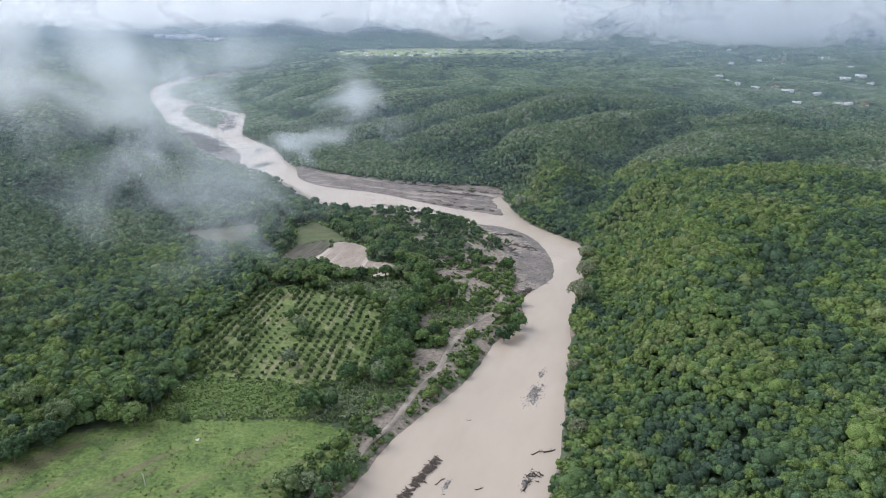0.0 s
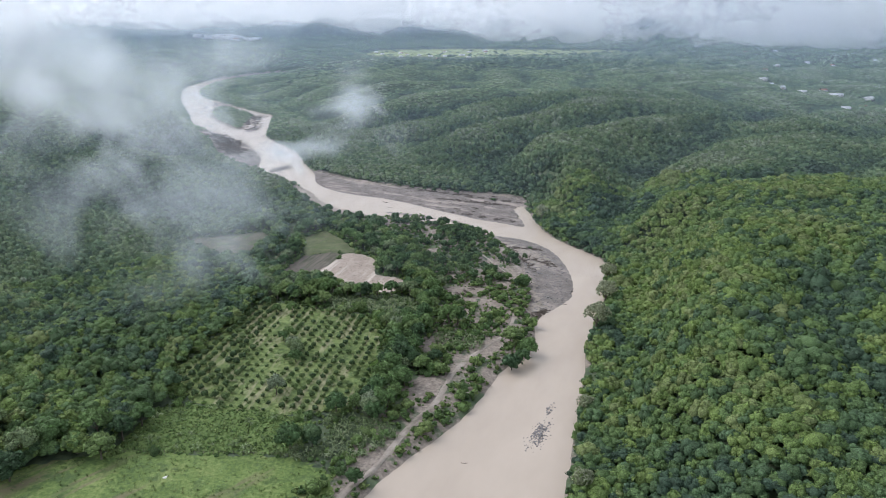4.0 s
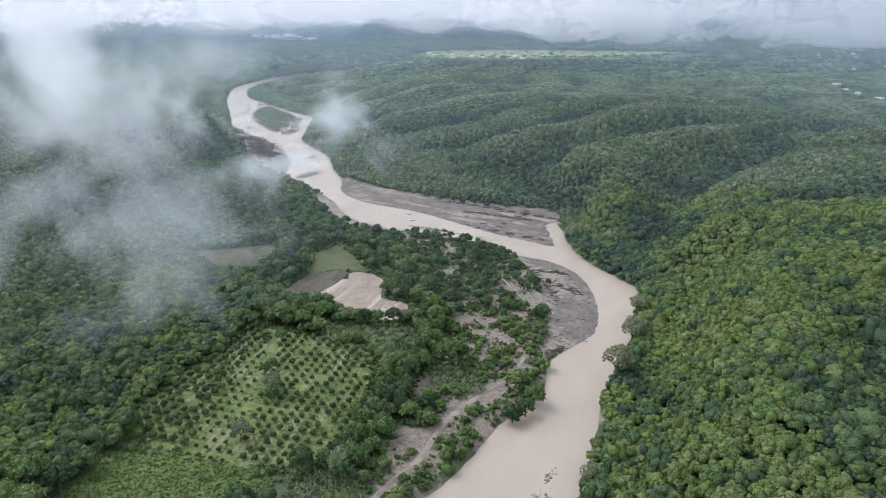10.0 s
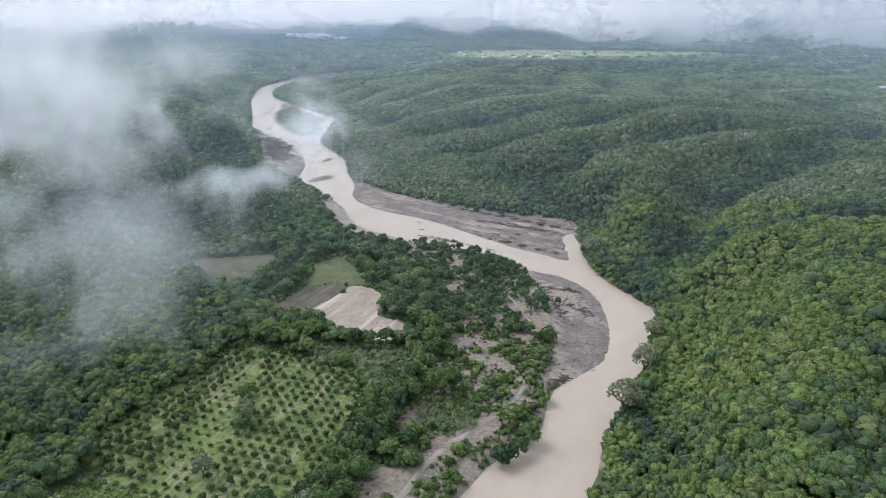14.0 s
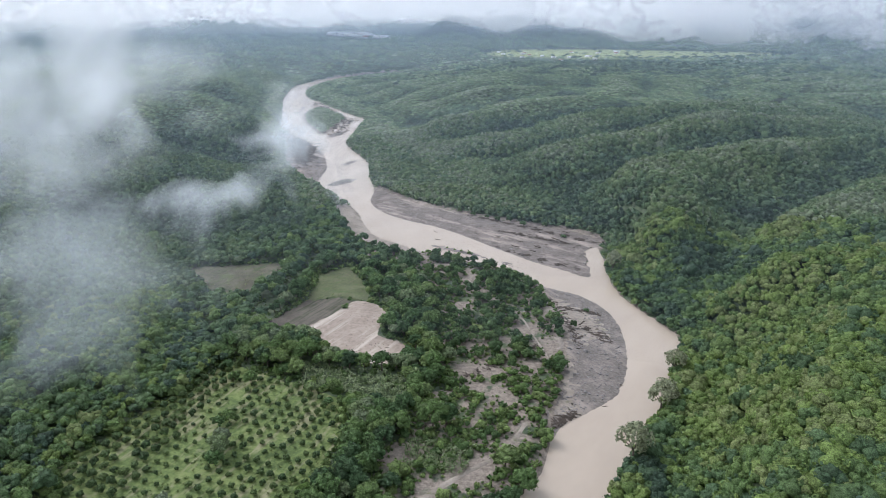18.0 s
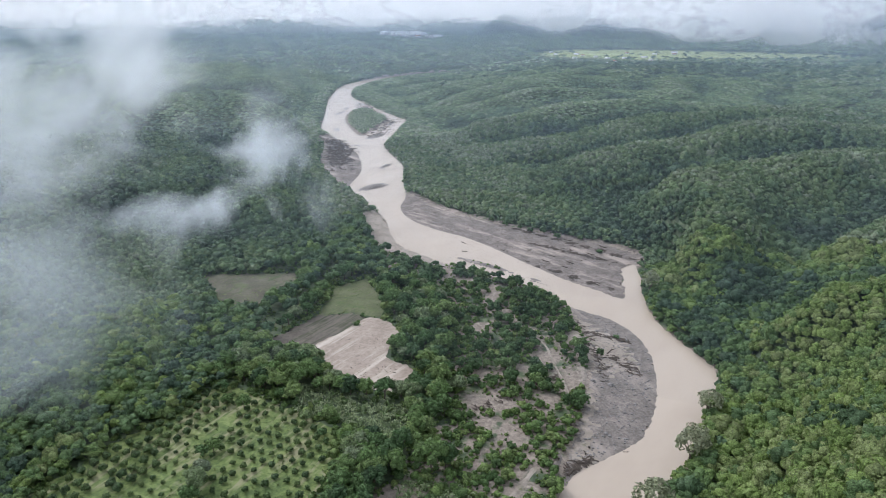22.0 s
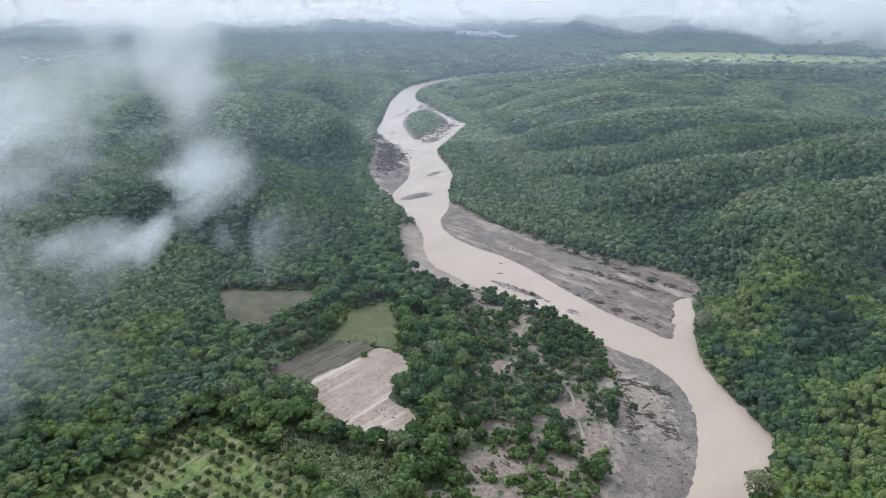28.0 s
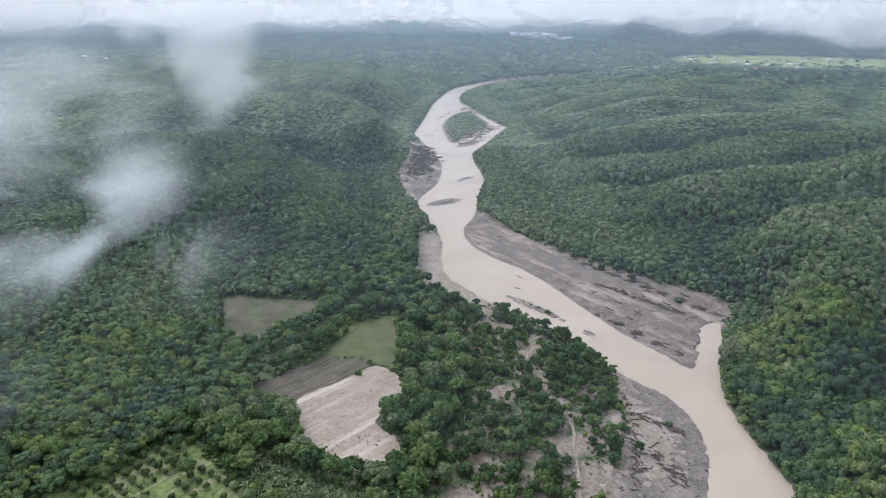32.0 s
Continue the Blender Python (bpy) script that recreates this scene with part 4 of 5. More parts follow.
cloud("cloud_column", "pale column of cloud joining the cloud bank", M_COLUMN, [((-455, 717, 112), (30, 30, 34), 0.95), ((-545, 745, 150), (95, 50, 18), 1.0), ((-420, 700, 96), (24, 24, 20), 0.6)], 11, 60, 8)

# the cloud bank: curved layers whose ragged underside hangs lower over the plain than over the valley
bank_v, bank_f, bank_t, base = [], [], [], 0
for k in range(13):
    radius, az0, az1, lift = (2120 + 95 * k, -9, 48, -4) if k < 3 else (2130 + 100 * k, -82, 48, 2 + 1.5 * k)
    az, hz = np.meshgrid(np.radians(np.linspace(az0, az1, 150)), np.linspace(0, 1, 26))
    deg = np.degrees(az)
    under = 1.75 + 1.15 * np.clip((deg + 14) / 22, 0, 1) + 0.24 * np.sin(deg * 0.55 + 0.4 * k) + 0.15 * np.sin(deg * 1.3 + 0.7 * k)
    foot = 160 - radius * np.tan(np.radians(under)) + lift
    z = foot - 70 + hz * 520
    bank_v.append(np.stack([60 + radius * np.sin(az), 120 + radius * np.cos(az), z], -1).reshape(-1, 3))
    ends = np.clip((deg - az0) / 7, 0, 1) if az0 > -50 else 1.0
    bank_t.append((np.clip((z - foot) / 62 + 0.25, 0, 0.8) * ends).ravel())
    bank_f.append(grid_faces(150, 26) + base)
    base += 150 * 26
bank_mesh = mesh_from("cloud_bank", np.vstack(bank_v), np.vstack(bank_f), M_BANK, True)
float_attr(bank_mesh, "thick", np.concatenate(bank_t))
tagged(new("cloud_bank", bank_mesh), "ragged white cloud bank hiding the mountain tops", "cloud", kind="stuff")
# curved sheets added to lay painted distance haze over the land
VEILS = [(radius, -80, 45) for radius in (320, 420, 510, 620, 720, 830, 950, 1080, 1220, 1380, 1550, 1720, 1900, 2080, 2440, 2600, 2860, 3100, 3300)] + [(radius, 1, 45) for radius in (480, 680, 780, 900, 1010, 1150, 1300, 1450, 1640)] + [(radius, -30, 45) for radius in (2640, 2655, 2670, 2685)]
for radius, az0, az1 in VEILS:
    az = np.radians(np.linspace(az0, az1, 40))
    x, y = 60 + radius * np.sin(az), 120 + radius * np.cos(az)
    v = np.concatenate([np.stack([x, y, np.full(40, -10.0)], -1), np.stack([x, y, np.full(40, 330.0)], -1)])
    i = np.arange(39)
    me = mesh_from("mist", v, np.stack([i, i + 1, i + 41, i + 40], -1), M_NEAR_HAZE if radius < 600 else M_MID_HAZE if radius < 1500 else M_MOUNTAIN_HAZE if radius in (2640, 2655, 2670, 2685) else M_FAR_HAZE, True)
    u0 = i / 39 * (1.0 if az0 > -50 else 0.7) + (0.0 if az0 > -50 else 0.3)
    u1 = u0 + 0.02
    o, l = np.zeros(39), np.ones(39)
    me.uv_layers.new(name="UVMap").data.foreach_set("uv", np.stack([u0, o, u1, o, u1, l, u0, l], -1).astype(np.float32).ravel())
    tagged(new("mist", me), "blue-grey see-through sheet that imitates aerial haze over the forest", "mist", kind="stuff")

# ---- things: helpers ----


def part(name, me, parent, label=""):
    ob = new(name, me)
    ob.parent = parent
    if label:
        ob["label"] = label
    return ob


def tube(points, radii, sides=6):
    """A tapered limb along points; closed at both ends by narrowing."""
    p = np.asarray(points, float)
    rings = []
    for i, (c, r) in enumerate(zip(p, radii)):
        d = p[min(i + 1, len(p) - 1)] - p[max(i - 1, 0)]
        d /= np.linalg.norm(d)
        t = np.cross(d, (0.31, 0.17, 0.93) if abs(d[2]) < 0.9 else (1, 0.2, 0))
        t /= np.linalg.norm(t)
        b = np.cross(d, t)
        a = np.arange(sides) * 2 * math.pi / sides
        rings.append(c + r * (np.cos(a)[:, None] * t + np.sin(a)[:, None] * b))
    v = np.vstack(rings)
    n = len(p)
    f = [[i * sides + k, i * sides + (k + 1) % sides, (i + 1) * sides + (k + 1) % sides, (i + 1) * sides + k] for i in range(n - 1) for k in range(sides)]
    return v, np.array(f)


def joined(pieces):
    vs, fs, base = [], [], 0
    for v, f in pieces:
        vs.append(v)
        fs.append(f + base)
        base += len(v)
    return np.vstack(vs), np.vstack(fs)


def tree_thing(name, label, category, group, crown, r, stem, mat, seed, limbs=3, pale_bark=False):
    """A tree at the origin: root flare and trunk, main limbs, crown."""
    rng = np.random.default_rng(seed)
    ob = tagged(new(name), label, category, group)
    lean = rng.uniform(-0.25, 0.25, 2)
    top = np.array([lean[0], lean[1], stem])
    tr = 0.035 * (r + stem)
    part("trunk", mesh_from("trunk", *tube([(0, 0, -0.5), (0, 0, 0.15), (lean[0] * 0.4, lean[1] * 0.4, stem * 0.5), top], [tr * 1.9, tr * 1.3, tr, tr * 0.75], 7), M_BARK, True), ob)
    for k in range(limbs):
        a = k * 6.283 / limbs + rng.uniform(-0.4, 0.4)
        q = np.array([math.cos(a), math.sin(a), 0])
        part("limb", mesh_from("limb", *tube([top - (0, 0, stem * 0.15), top + q * r * 0.35 + (0, 0, r * 0.25), top + q * r * 0.7 + (0, 0, r * 0.6)], [tr * 0.6, tr * 0.4, tr * 0.12], 5), M_BARK, True), ob)
    v, f = crown
    part("crown", mesh_from("crown", v * r + np.array([lean[0], lean[1], stem + r * 0.5]), f, mat), ob)
    return ob


def spot(x, y, scale=1.0, turn=0.0, sink=0.05, tall=1.0):
    z, _ = land(np.array([x]), np.array([y]))
    return Matrix.Translation((x, y, float(z[0]) - sink)) @ Matrix.Rotation(turn, 4, "Z") @ Matrix.Diagonal((scale, scale, scale * tall, 1))


def plant_all(protos, places):
    """Set the first of each kind at its place and copy it to the others. places: (kind, x, y, scale, turn, tall)."""
    used = set()
    zs, _ = land(np.array([p[1] for p in places], float), np.array([p[2] for p in places], float))
    for (kind, x, y, scale, turn, tall), z in zip(places, zs):
        m = Matrix.Translation((x, y, float(z) - 0.05)) @ Matrix.Rotation(turn, 4, "Z") @ Matrix.Diagonal((scale, scale, scale * tall, 1))
        if kind in used:
            copy_thing(protos[kind], m)
        else:
            used.add(kind)
            later[protos[kind]] = m
    for ob, m in later.items():
        ob.matrix_basis = m
    later.clear()
    for k, ob in protos.items():
        if k not in used:
            for o in (*ob.children_recursive, ob):
                bpy.data.objects.remove(o)


later = {}
BROAD = {k: tree_thing("broadleaf_tree", lab, "tree", "trees of the flood plain", crown_shape(100 + k, 13, 1, 190, 0.8, 0.38, 0.125), 4.0, st, M_WOODLAND, 100 + k, 4)
         for k, (lab, st) in enumerate((("dark green broadleaf tree with a rounded dense crown", 2.6), ("spreading dark green broadleaf tree on the flood plain", 2.2),
                                        ("broadleaf tree with lumpy mid-green crown in a grove", 3.2), ("tall broadleaf tree with uneven green crown", 4.2)))}
tree_rng = np.random.default_rng(31)
NAMED_TREES = [(0, 31, 342, 1.15), (1, 31, 319, 1.1), (2, 39, 333, 1.15), (3, 36, 325, 0.95), (3, 0, 358, 1.4), (2, 4, 362, 1.0), (1, -25, 352, 1.2), (0, -10, 313, 1.0), (2, -17, 298, 1.05), (1, -20, 319, 1.35),
               (0, -5, 320, 0.8), (1, -1, 309, 0.75), (0, -72, 323, 1.0), (2, -75, 329, 0.85), (1, -70, 317, 0.8), (2, -71, 288, 0.95), (1, -95, 372, 0.68), (2, -86, 371, 0.75), (0, -103, 381, 0.6), (1, -80, 343, 0.72), (0, -82, 339, 0.6), (2, -58, 372, 0.6), (0, -47, 364, 0.5), (1, -55, 250, 1.3), (0, -47, 252, 0.9), (2, -38, 203, 1.1), (1, -46, 200, 1.1),
               (0, -54, 199, 1.2), (3, -33, 208, 0.8), (1, -27, 231, 0.75), (0, -33, 216, 0.7), (1, -16, 541, 0.5), (0, -24, 543, 0.6), (1, 5, 526, 0.55), (2, -4, 534, 0.45),
               (2, -144, 246, 1.5), (3, -130, 251, 1.35), (2, -123, 240, 1.25), (1, -149, 226, 1.4), (2, -157, 216, 1.3), (3, -121, 252, 1.1), (0, -118, 262, 1.1), (2, -168, 247, 1.4), (1, -134, 243, 1.2), (3, -150, 237, 1.3), (0, -166, 224, 1.3)]
places = [(k, x, y, sc, tree_rng.uniform(0, 6.28), tree_rng.uniform(0.9, 1.15)) for k, x, y, sc in NAMED_TREES]
CANES = [[(-46, 274), (-31, 273), (-19, 267), (-15, 258), (-27, 246), (-54, 243), (-61, 247), (-42, 252)], [(-74, 395), (-52, 394), (-30, 396), (-20, 390), (-13, 370), (-35, 369), (-44, 375), (-66, 376)]]
TRACK = smooth_line([(-62, 168), (-48, 192), (-35, 214), (-29, 229), (-21, 242), (-11, 269), (-2, 287), (3, 308), (10, 324), (20, 339), (29, 352), (34, 372)], 3)
TRAIL = smooth_line([(-21, 522), (-19, 508), (-8, 494), (5, 481), (18, 468), (24, 455), (31, 440), (38, 424)], 3)
LANE = smooth_line([(-117, 436), (-119, 456), (-119, 476), (-120, 500), (-126, 522)], 3)
wx_, wy_ = jittered((-220, 120), (70, 640), 6.0, tree_rng)
_, wsd = land(wx_, wy_)
ok = flood_plain(wx_, wy_) & (wsd > 2.5) & ~inside(wx_, wy_, WET) & ~field_mask(wx_, wy_, 3.0) & ~inside(wx_, wy_, SILT_ZONE) & (bare_ground(wx_, wy_) < 0.45) & (line_dist(wx_, wy_, TRACK) > 3.5) & (line_dist(wx_, wy_, LANE) > 3.6)
for poly in CANES:
    ok &= ~inside(wx_, wy_, poly)
wx_, wy_ = wx_[ok], wy_[ok]
near_grove = (wx_ > -112) & (wy_ > 258) & (wy_ < 520)
chosen = np.flatnonzero(near_grove)[:268]
for i in chosen:
    places.append((int(tree_rng.integers(0, 4)), float(wx_[i]), float(wy_[i]), float(tree_rng.uniform(0.72, 1.12)), float(tree_rng.uniform(0, 6.28)), float(tree_rng.uniform(0.85, 1.15))))
plant_all(BROAD, places)
rest = np.setdiff1d(np.arange(len(wx_)), chosen)
rx_, ry_ = wx_[rest], wy_[rest]
rz_, _ = land(rx_, ry_)
n = len(rest)
rr = tree_rng.uniform(2.8, 4.4, n)
me = scatter_mesh("hedgerow_woods", SHAPES["near"], np.stack([rx_, ry_, rz_ + rr * 1.0 + 1.2], -1), rr, tree_rng.uniform(0.9, 1.2, n), tree_rng.uniform(0, 6.28, n), tree_rng.integers(0, 8, n), np.clip(tree_rng.normal(0.3, 0.18, n), 0, 1), M_FOREST)
tagged(new("hedgerow_woods", me), "belts of dark trees between the fields", "woods", kind="stuff")

# ---- pale airy trees leaning over the water ----
PALE = {0: tree_thing("riverside_tree", "pale grey-green airy tree standing over the water", "tree", "pale trees on the bank", crown_shape(140, 12, 1, 430, 0.85, 0.42, 0.11, True), 4.6, 5.0, M_PALE, 140, 6)}
plant_all(PALE, [(0, 75, 356, 1.35, 0.3, 1.1), (0, 86, 394, 1.15, 2.0, 1.1), (0, 88, 402, 1.0, 4.0, 1.0), (0, 92.5, 427, 1.0, 1.0, 1.1), (0, 62, 548, 1.0, 3.0, 1.2), (0, 60, 281, 0.75, 5.0, 1.0), (0, 52, 231, 0.8, 5.4, 1.0)])

# ---- the orchard: rows of small trees ----
ORCHARD = {k: tree_thing("orchard_tree", lab, "fruit tree", "orchard rows", crown_shape(120 + k, 7, 1, 30, 0.9, 0.55, 0.16), 1.5, 0.5, M_ORCHARD, 120 + k, 1)
           for k, lab in enumerate(("small round dark green orchard tree", "low bushy orchard tree in the grass", "young orchard tree with sparse crown"))}


def lattice(a1, g1, p1, a2, g2, p2):
    k = np.array([[math.cos(radians(a1)), math.sin(radians(a1))], [math.cos(radians(a2)), math.sin(radians(a2))]]) / np.array([[g1], [g2]])
    base = np.linalg.inv(k)
    m, n = np.meshgrid(np.arange(-120, 121), np.arange(-120, 121))
    return (base @ np.stack([m.ravel() + p1, n.ravel() + p2])).T


orchard_places = []
for pts, west in ((lattice(174, 4.7, 0.165, 84, 5.0, -0.026), False), (lattice(171, 4.9, -0.474, 81, 4.9, 0.183), True)):
    ok = (signed(pts[:, 0], pts[:, 1], FIELDS["orchard"]) < -1.0)
    seam = -72 - (pts[:, 1] - 290) * 0.22
    ok &= (pts[:, 0] < seam - 2) if west else (pts[:, 0] > seam + 2)
    for x, y in pts[ok]:
        if tree_rng.uniform() < (0.04 if west else 0.07) or math.hypot(x + 72, y - 323) < 5:
            continue
        thin = west and x > -94 + (330 - y) * 0.1
        size = tree_rng.uniform(0.5, 0.75) if thin else tree_rng.uniform(0.95, 1.22) if west else tree_rng.uniform(0.72, 1.0)
        orchard_places.append((int(tree_rng.integers(0, 3)), float(x + tree_rng.normal(0, 0.12)), float(y + tree_rng.normal(0, 0.12)), float(size), float(tree_rng.uniform(0, 6.28)), float(tree_rng.uniform(0.9, 1.2))))
plant_all(ORCHARD, orchard_places)

# ---- bushes on the silted flood plain ----
BUSH = {k: tree_thing("bush", lab, "bush", "bushes on the flood plain", crown_shape(130 + k, 6, 1, 110, 0.75, 0.46, 0.15), 2.0, 0.35, M_BUSH, 130 + k, 1)
        for k, lab in enumerate(("bright green bush rooted in flood silt", "dense low green bush on muddy ground", "leafy shrub bent by the flood"))}
bx_, by_ = jittered((-130, 185), (75, 600), 4.9, tree_rng)
_, bsd = land(bx_, by_)
open_g = bare_ground(bx_, by_)
thick = 0.5 + 0.5 * np.sin(bx_ * 0.13 + 1.6 * np.sin(by_ * 0.06)) * np.sin(by_ * 0.11 + 1.2 * np.sin(bx_ * 0.08))
ok = (signed(bx_, by_, SILT_ZONE) < 0.5) & (bsd > 1.5) & (open_g < 0.62) & (line_dist(bx_, by_, TRACK) > 3.2) & (line_dist(bx_, by_, TRAIL) > 2.8)
ok &= ~(inside(bx_, by_, BAR_NEAR) | inside(bx_, by_, BAR_LEFT)) & (tree_rng.uniform(size=len(bx_)) < 0.6 + 0.4 * thick)
bx_, by_ = bx_[ok], by_[ok]
bush_places = [(int(tree_rng.integers(0, 3)), float(x), float(y), float(np.exp(tree_rng.normal(0.08, 0.3))), float(tree_rng.uniform(0, 6.28)), float(tree_rng.uniform(0.9, 1.35))) for x, y in zip(bx_[-286:], by_[-286:])]
bush_places += [(0, 45, 466, 0.8, 0, 2.0), (1, 50, 489, 0.9, 0, 0.5), (0, -48, 649, 1.0, 0, 1.2), (1, -27, 640, 1.2, 0, 1.0), (2, -6, 633, 1.3, 0, 0.9), (2, 26, 612, 1.1, 0, 0.6), (0, -60, 655, 0.8, 0, 1.6), (1, 10, 633, 1.1, 0, 1.2), (0, -36, 645, 0.7, 0, 1.4), (0, -18, 640, 1.0, 0, 1.4)]
plant_all(BUSH, bush_places)
sx_, sy_ = jittered((-200, 130), (75, 640), 2.3, tree_rng)
sz_, ssd = land(sx_, sy_)
ok = (signed(sx_, sy_, SILT_ZONE) < 2) & (ssd > 0.8) & (bare_ground(sx_, sy_) < 0.8) & (line_dist(sx_, sy_, TRACK) > 2.2) & (line_dist(sx_, sy_, TRAIL) > 1.8) & ~inside(sx_, sy_, BAR_NEAR) & ~inside(sx_, sy_, BAR_LEFT)

thick = 0.5 + 0.5 * np.sin(sx_ * 0.23 + 1.6 * np.sin(sy_ * 0.16)) * np.sin(sy_ * 0.21 + 1.2 * np.sin(sx_ * 0.18))
verge = np.exp(-(ssd / 6.0) ** 2)
ok &= tree_rng.uniform(size=len(sx_)) < 0.34 + 0.42 * thick + 0.30 * verge
edge = flood_plain(sx_, sy_) & (ssd > 1.5) & ~inside(sx_, sy_, SILT_ZONE) & ~field_mask(sx_, sy_, -0.6) & (tree_rng.uniform(size=len(sx_)) < 0.4)
ok |= edge & (line_dist(sx_, sy_, LANE) > 1.8)
ring = np.zeros(len(sx_), bool)
for key in ("orchard", "fallow", "strip", "ploughed"):
    d = signed(sx_, sy_, FIELDS[key])
    ring |= (d > -0.7) & (d < (5.0 if key == "orchard" else 2.6)) & (tree_rng.uniform(size=len(sx_)) < 0.75)
shared = sum((signed(sx_, sy_, FIELDS[key]) < 3.0).astype(int) for key in FIELDS) > 1
d = signed(sx_, sy_, FIELDS["sand"])
ring |= (d > 0.6) & (d < 4.8) & (tree_rng.uniform(size=len(sx_)) < 0.8)
ring &= ~shared & ~field_mask(sx_, sy_, -1.0) & ~inside(sx_, sy_, FIELDS["sand"])
ok |= ring
big_ring = ring[ok]
sx_, sy_, sz_ = sx_[ok], sy_[ok], sz_[ok]
n = len(sx_)
sr = np.exp(tree_rng.normal(-0.05, 0.42, n)) * np.where(big_ring, 1.5, 1.0)
shrub_shapes = [crown_shape(150 + k, 1, 1, 7, 0.8, 0.75, 0.45) for k in range(5)]
more_x, more_y = bx_[:-286], by_[:-286]
more_z, _ = land(more_x, more_y)
m_n = len(more_x)
m_r = 1.8 * np.exp(tree_rng.normal(0, 0.3, m_n))
me = scatter_mesh("thicket", SHAPES["near"], np.stack([more_x, more_y, more_z + 0.5 * m_r], -1), m_r, tree_rng.uniform(0.8, 1.2, m_n), tree_rng.uniform(0, 6.28, m_n), tree_rng.integers(0, 8, m_n), tree_rng.uniform(0, 1, m_n), M_SHRUB)
tagged(new("thicket", me), "leafy green thickets along the silted bank", "thicket", kind="stuff")
me = scatter_mesh("undergrowth", shrub_shapes, np.stack([sx_, sy_, sz_ + 0.3 * sr], -1), sr, tree_rng.uniform(0.7, 1.3, n), tree_rng.uniform(0, 6.28, n), tree_rng.integers(0, 5, n), tree_rng.uniform(0, 1, n), M_SHRUB)
tagged(new("undergrowth", me), "low green undergrowth and weeds on silted ground", "undergrowth", kind="stuff")


def blade_clump(seed, blades, length):
    rng = np.random.default_rng(seed)
    vs, fs = [], []
    for k in range(blades):
        a = rng.uniform(0, 6.283)
        q, side = np.array([math.cos(a), math.sin(a), 0]), np.array([-math.sin(a), math.cos(a), 0])
        up, w = rng.uniform(0.6, 1.1) * length, 0.10 * length * rng.uniform(0.7, 1.3)
        c = [np.zeros(3), q * length * 0.25 + (0, 0, up * 0.75), q * length * 0.65 + (0, 0, up * 0.95), q * length * rng.uniform(0.9, 1.15) + (0, 0, up * 0.6)]
        base = len(vs) * 1
        for p, ww in zip(c, (0.4, 1.0, 0.9, 0.1)):
            vs += [p - side * w * ww, p + side * w * ww]
        for i in range(3):
            b = base + 2 * i
            fs += [[b, b + 1, b + 3], [b, b + 3, b + 2]]
    return np.array(vs), np.array(fs)


# ---- crop plants and grass tussocks ----
tx_, ty_ = jittered((-122, 244), (-50, 280), 1.5, tree_rng)
k = inside(tx_, ty_, FIELDS["crop"])
tx_, ty_ = tx_[k], ty_[k]
tz_, _ = land(tx_, ty_)
n = len(tx_)
tr_ = tree_rng.uniform(0.45, 0.95, n)
me = scatter_mesh("crop_plants", shrub_shapes, np.stack([tx_, ty_, tz_ + 0.12], -1), tr_, tree_rng.uniform(0.6, 1.0, n), tree_rng.uniform(0, 6.28, n), tree_rng.integers(0, 5, n), np.clip(tree_rng.normal(0.62, 0.25, n), 0, 1), M_SHRUB)
tagged(new("crop_plants", me), "dense leafy crop plants in a small field", "crop", kind="stuff")
tx_, ty_ = jittered((-175, 128), (-30, 246), 2.1, tree_rng)
patchy = np.sin(tx_ * 0.16 + 1.5 * np.sin(ty_ * 0.09)) * np.sin(ty_ * 0.13 + 1.3 * np.sin(tx_ * 0.1))
k = inside(tx_, ty_, FIELDS["meadow"]) & (tree_rng.uniform(size=len(tx_)) < 0.35 + 0.5 * patchy) & (ty_ > 178)
ox_, oy_ = jittered((-125, 270), (-28, 390), 2.0, tree_rng)
patchy = np.sin(ox_ * 0.2 + 1.5 * np.sin(oy_ * 0.12)) * np.sin(oy_ * 0.17 + 1.3 * np.sin(ox_ * 0.13))
k2 = inside(ox_, oy_, FIELDS["orchard"]) & (tree_rng.uniform(size=len(ox_)) < 0.2 + 0.6 * patchy)
qx_, qy_ = jittered((-196, 450), (-65, 522), 2.0, tree_rng)
k3 = (inside(qx_, qy_, FIELDS["fallow"]) | inside(qx_, qy_, FIELDS["strip"])) & (tree_rng.uniform(size=len(qx_)) < 0.35)
tx_, ty_ = np.concatenate([tx_[k], ox_[k2], qx_[k3]]), np.concatenate([ty_[k], oy_[k2], qy_[k3]])
tz_, _ = land(tx_, ty_)
n = len(tx_)
me = scatter_mesh("grass_tussocks", [blade_clump(210 + q, 7, 1.0) for q in range(4)], np.stack([tx_, ty_, tz_], -1), tree_rng.uniform(0.4, 1.0, n), np.full(n, 0.7), tree_rng.uniform(0, 6.28, n), tree_rng.integers(0, 4, n), tree_rng.uniform(0, 1, n), M_TUSSOCK)
tagged(new("grass_tussocks", me), "rough grass tussocks in meadow and orchard", "grass", kind="stuff")

# ---- cane and banana leaves ----


cane_shapes = [blade_clump(170 + k, 9, 1.0) for k in range(5)]
cx_, cy_ = [], []
for poly in CANES:
    p = np.array(poly)
    x, y = jittered(p.min(0), p.max(0), 2.2, tree_rng)
    k = inside(x, y, p) & (tree_rng.uniform(size=len(x)) < 0.85)
    cx_, cy_ = np.concatenate([cx_, x[k]]), np.concatenate([cy_, y[k]])
x, y = jittered((-120, 246), (-52, 277), 3.4, tree_rng)
k = inside(x, y, FIELDS["crop"]) & (tree_rng.uniform(size=len(x)) < 0.12)
cx_, cy_ = np.concatenate([cx_, x[k]]), np.concatenate([cy_, y[k]])
x, y = jittered((-6, 335), (16, 352), 2.4, tree_rng)
